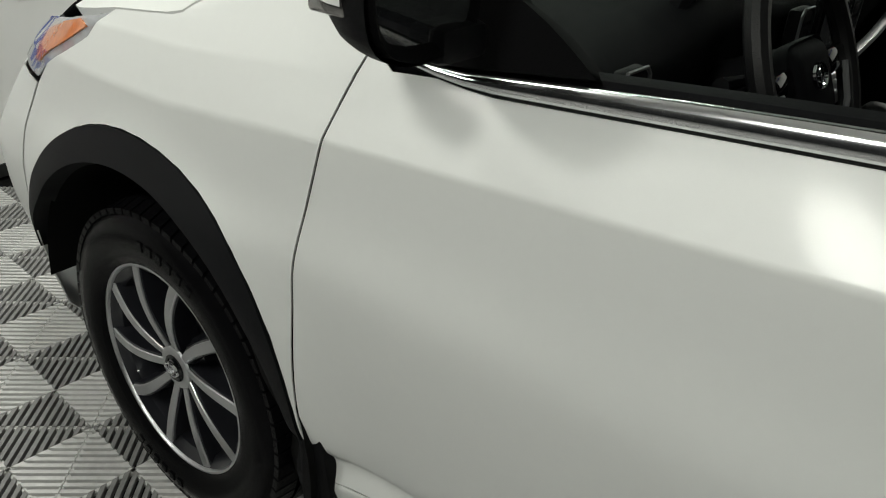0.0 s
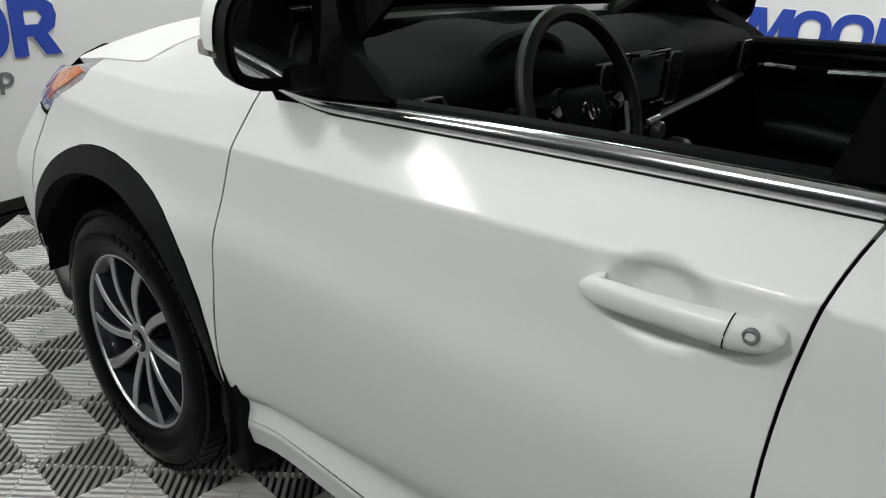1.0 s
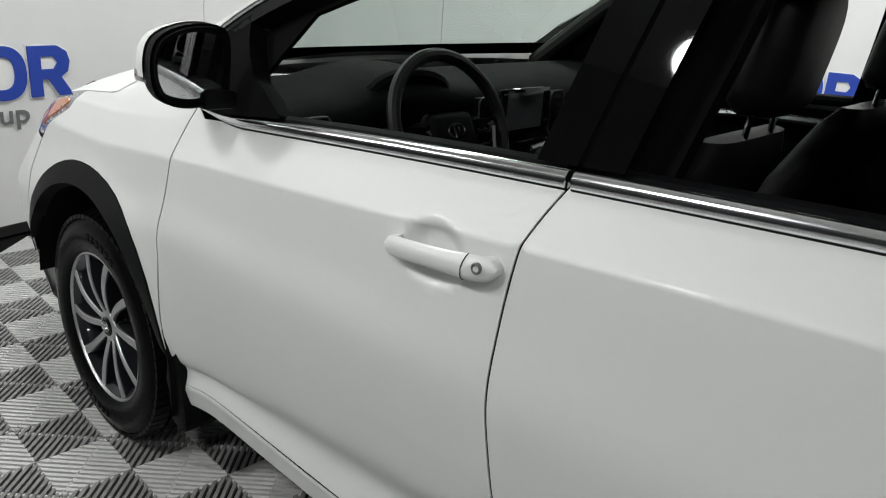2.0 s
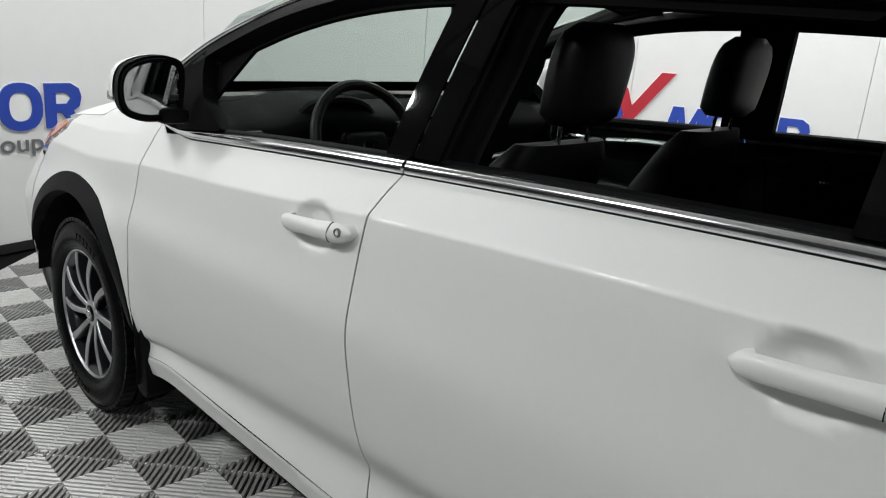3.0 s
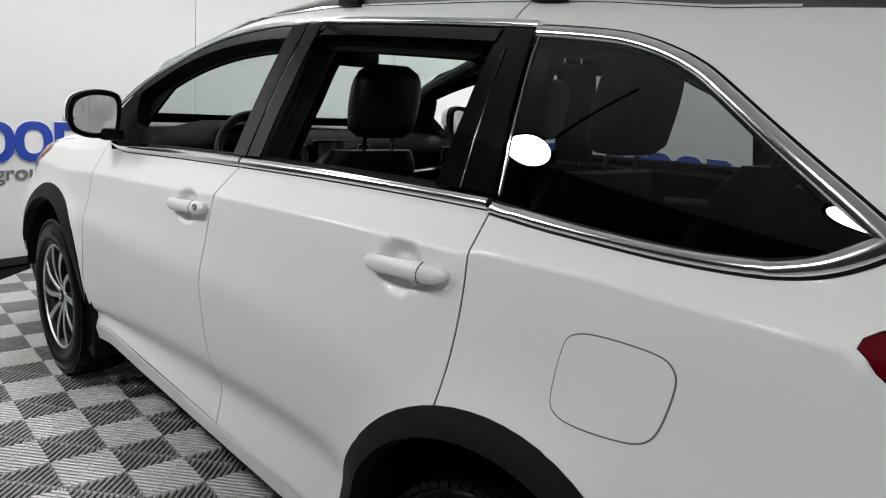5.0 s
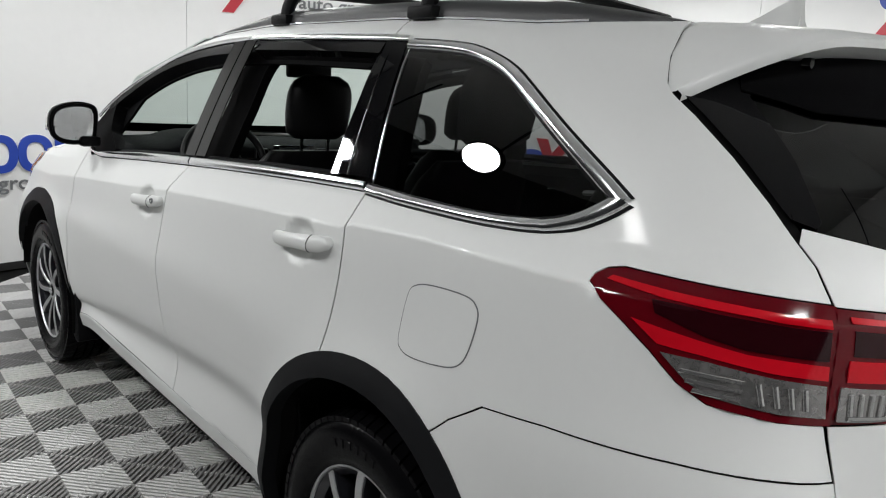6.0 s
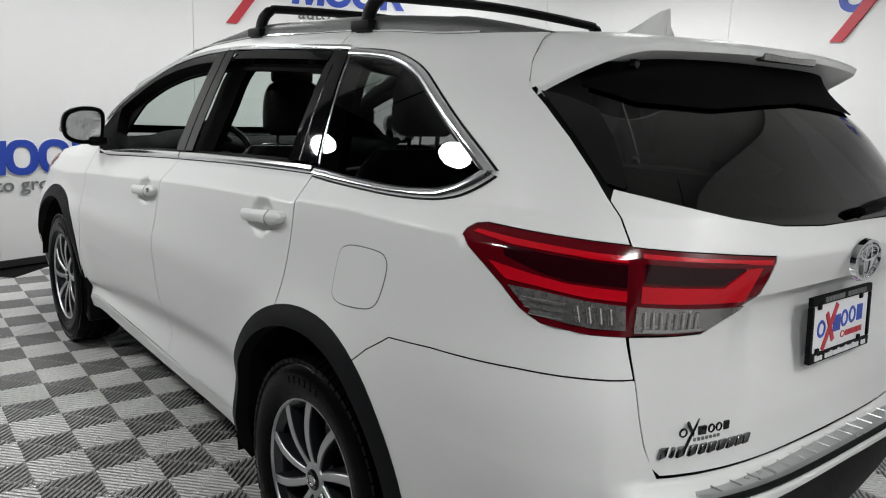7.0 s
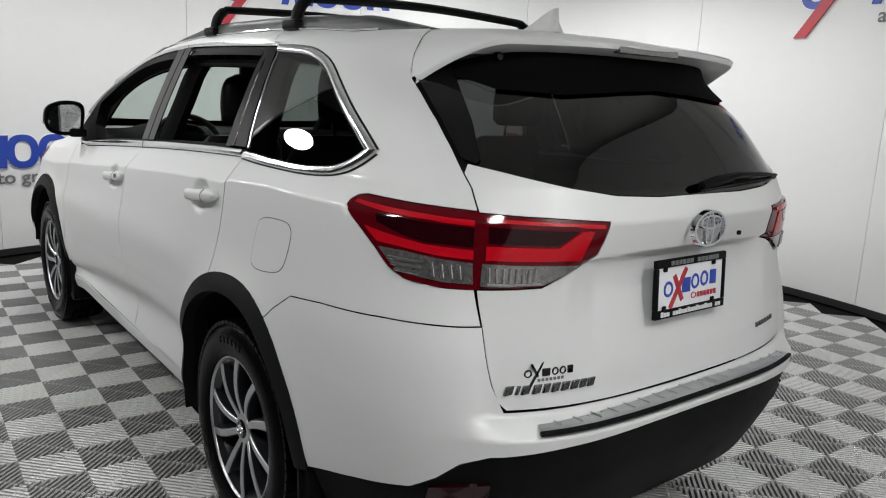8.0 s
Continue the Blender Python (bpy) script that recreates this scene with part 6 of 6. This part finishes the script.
def sign(a_right, dz):
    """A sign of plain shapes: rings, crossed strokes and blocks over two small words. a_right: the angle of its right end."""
    W = 1.60
    a0 = a_right + math.degrees(W / ROOM_R)
    s = empty("wall_sign", wall_pt(a_right + 11, 0.8 + dz, 0.0))
    inv = Matrix.Translation(-s.location)
    tagged(s, "raised blue, red and grey sign fixed to the white wall", "sign", group="wall signs")
    H = .26
    z0 = .715 + dz
    def put(name, poly, mat, label, holes=(), dep=.016):
        bb = bent_plate(poly, a0, z0, dep, .004, holes)
        bmesh.ops.transform(bb, matrix=inv, verts=bb.verts)
        ob = part(name, bb, mat, s, label, None)
        bb = bent_plate(shrink(poly, -.008).tolist(), a0, z0, .006, .002)
        bmesh.ops.transform(bb, matrix=inv, verts=bb.verts)
        part("edge", bb, SIGN_EDGE, ob, "white edge", None)
    blue = "blue sign shape"
    for cx in (.125, .985, 1.235):
        put("ring", oval(cx, H / 2, .125, H / 2 + .006), SIGN_BLUE, blue, [oval(cx, H / 2, .066, H / 2 - .048)])
    # a block of two posts and a fold
    put("block", [(.56, 0), (.615, H), (.695, H), (.730, .10), (.795, H), (.875, H), (.855, 0), (.79, 0), (.805, .17), (.745, .0), (.690, .0), (.665, .17), (.625, 0)], SIGN_BLUE, blue)
    # a block with a slot and a leg
    put("block", [(1.375, 0), (1.375, H), (1.53, H), (1.578, H - .03), (1.592, H - .08), (1.578, .125), (1.54, .098), (1.60, 0), (1.525, 0), (1.472, .088), (1.438, .088), (1.438, 0)], SIGN_BLUE, blue, [[(1.438, .140), (1.438, .205), (1.505, .205), (1.528, .172), (1.505, .140)]])
    # crossed strokes
    put("stroke", [(-.02, -.215), (.075, -.215), (.60, .50), (.495, .50)], SIGN_RED, "red sign stroke", dep=.022)
    put("stroke", [(.155, .365), (.26, .365), (.335, .155), (.285, .090)], SIGN_RED, "red sign stroke", dep=.019)
    me = text_mesh("auto group", .150)
    b = bmesh.new()
    b.from_mesh(me)
    bpy.data.meshes.remove(me)
    bmesh.ops.subdivide_edges(b, edges=[e for e in b.edges if e.calc_length() > .05], cuts=2)
    xs = [v.co.x for v in b.verts]
    k = .73 / (max(xs) - min(xs))
    for v in b.verts:
        p = wall_pt(a0 - math.degrees((.62 + v.co.x * k) / ROOM_R), z0 - .125 + v.co.y * .95, .014)
        v.co = p - s.location
    part("words", b, SIGN_GREY, s, "grey lettering auto group", None)


sign(185.1, 0.0)
sign(105.7, 0.03)
sign(145.0, 1.50)
sign(65.0, 1.50)

# ---- floor tiles, pieces last ----
P = 0.292
TA = radians(43.2)
T0 = (0.033, -0.925)


def tile_mesh():
    b = bmesh.new()
    n, rw, top, deep = 14, 0.0056, 0.0, -0.015
    half = P / 2 - 0.0012

    def rib(pts_bottom, pts_top, dark=0):
        lo = [b.verts.new(p) for p in pts_bottom]
        hi = [b.verts.new(p) for p in pts_top]
        b.faces.new(hi).material_index = dark
        m = len(lo)
        for i in range(m):
            b.faces.new((lo[i], lo[(i + 1) % m], hi[(i + 1) % m], hi[i])).material_index = dark

    for q in range(4):
        R = Matrix.Rotation(q * math.pi / 2, 3, "Z")
        for k in range(n):
            y = (k + .5) / n * P - P / 2
            y0, y1 = y - rw, y + rw
            x0a, x0b = abs(y0), abs(y1)
            if min(x0a, x0b) > half - 0.004:
                continue
            pl = [(x0a + .001, y0), (half, y0), (half, y1), (x0b + .001, y1)]
            if x0a > half:
                pl[0] = (half - .0005, y0)
            if x0b > half:
                pl[3] = (half - .0005, y1)
            # two of the four rib fields take the darker, shaded colour
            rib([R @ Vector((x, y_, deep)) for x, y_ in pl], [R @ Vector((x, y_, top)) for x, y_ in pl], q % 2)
        # low edge bar with the clips
        e = [(half - .004, -half + .004), (half, -half + .004), (half, half - .004), (half - .004, half - .004)]
        rib([R @ Vector((x, y_, deep)) for x, y_ in e], [R @ Vector((x, y_, -.0035)) for x, y_ in e])
        d = [(.004, -.004), (half, half - .006), (half - .006, half), (-.004, .004)]
        rib([R @ Vector((x, y_, deep)) for x, y_ in d], [R @ Vector((x, y_, -.006)) for x, y_ in d])
    bmesh.ops.recalc_face_normals(b, faces=b.faces[:])
    me = bpy.data.meshes.new("tile")
    b.to_mesh(me)
    b.free()
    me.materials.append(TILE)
    me.materials.append(TILE_SHADED)
    return me


tile = tile_mesh()
ca, sa = math.cos(TA), math.sin(TA)
spots = []
for i in range(-24, 25):
    for j in range(-24, 25):
        x, y = (i + .5) * P, (j + .5) * P
        c = Vector((T0[0] + ca * x - sa * y, T0[1] + sa * x + ca * y, 0))
        d = math.hypot(c.x - ROOM_C[0], c.y - ROOM_C[1])
        a = math.degrees(math.atan2(c.y - ROOM_C[1], c.x - ROOM_C[0])) % 360
        if d < ROOM_R - .19 or (d < 5.2 and 272 < a < 358) or (d < OUTER_R - .2 and 224 < a < 338):
            spots.append(c)
near = [c for c in spots if -2.0 < c.x < 2.3 and -2.2 < c.y < -0.3] + [c for c in spots if c.x > 2.2 and c.y > 0.9 and c.x < 4.6 and c.y < 3.5]
near = near[:300]
keys = {(round(c.x, 3), round(c.y, 3)) for c in near}
vs = np.array([v.co[:] for v in tile.vertices])
fs = [list(p.vertices) for p in tile.polygons]
allv, allf = [], []
for c in spots:
    if (round(c.x, 3), round(c.y, 3)) in keys:
        ob = new("tile", tile)
        ob.parent = floor
        ob.matrix_basis = Matrix.Translation(c) @ Matrix.Rotation(TA + random.choice((0, 1)) * math.pi, 4, "Z")
        continue
    k = len(allv) * len(vs)
    R = np.array([[ca, -sa, 0], [sa, ca, 0], [0, 0, 1]])
    allv.append(vs @ R.T + np.array(c))
    allf += [[i + k for i in f] for f in fs]
me = bpy.data.meshes.new("far_tiles")
me.from_pydata(np.concatenate(allv).tolist(), [], allf)
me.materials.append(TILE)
me.materials.append(TILE_SHADED)
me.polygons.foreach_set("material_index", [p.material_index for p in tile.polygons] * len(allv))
ft = new("far_tiles", me)
ft.parent = floor
tagged(ft, "grey vented tiles further off", kind="stuff")
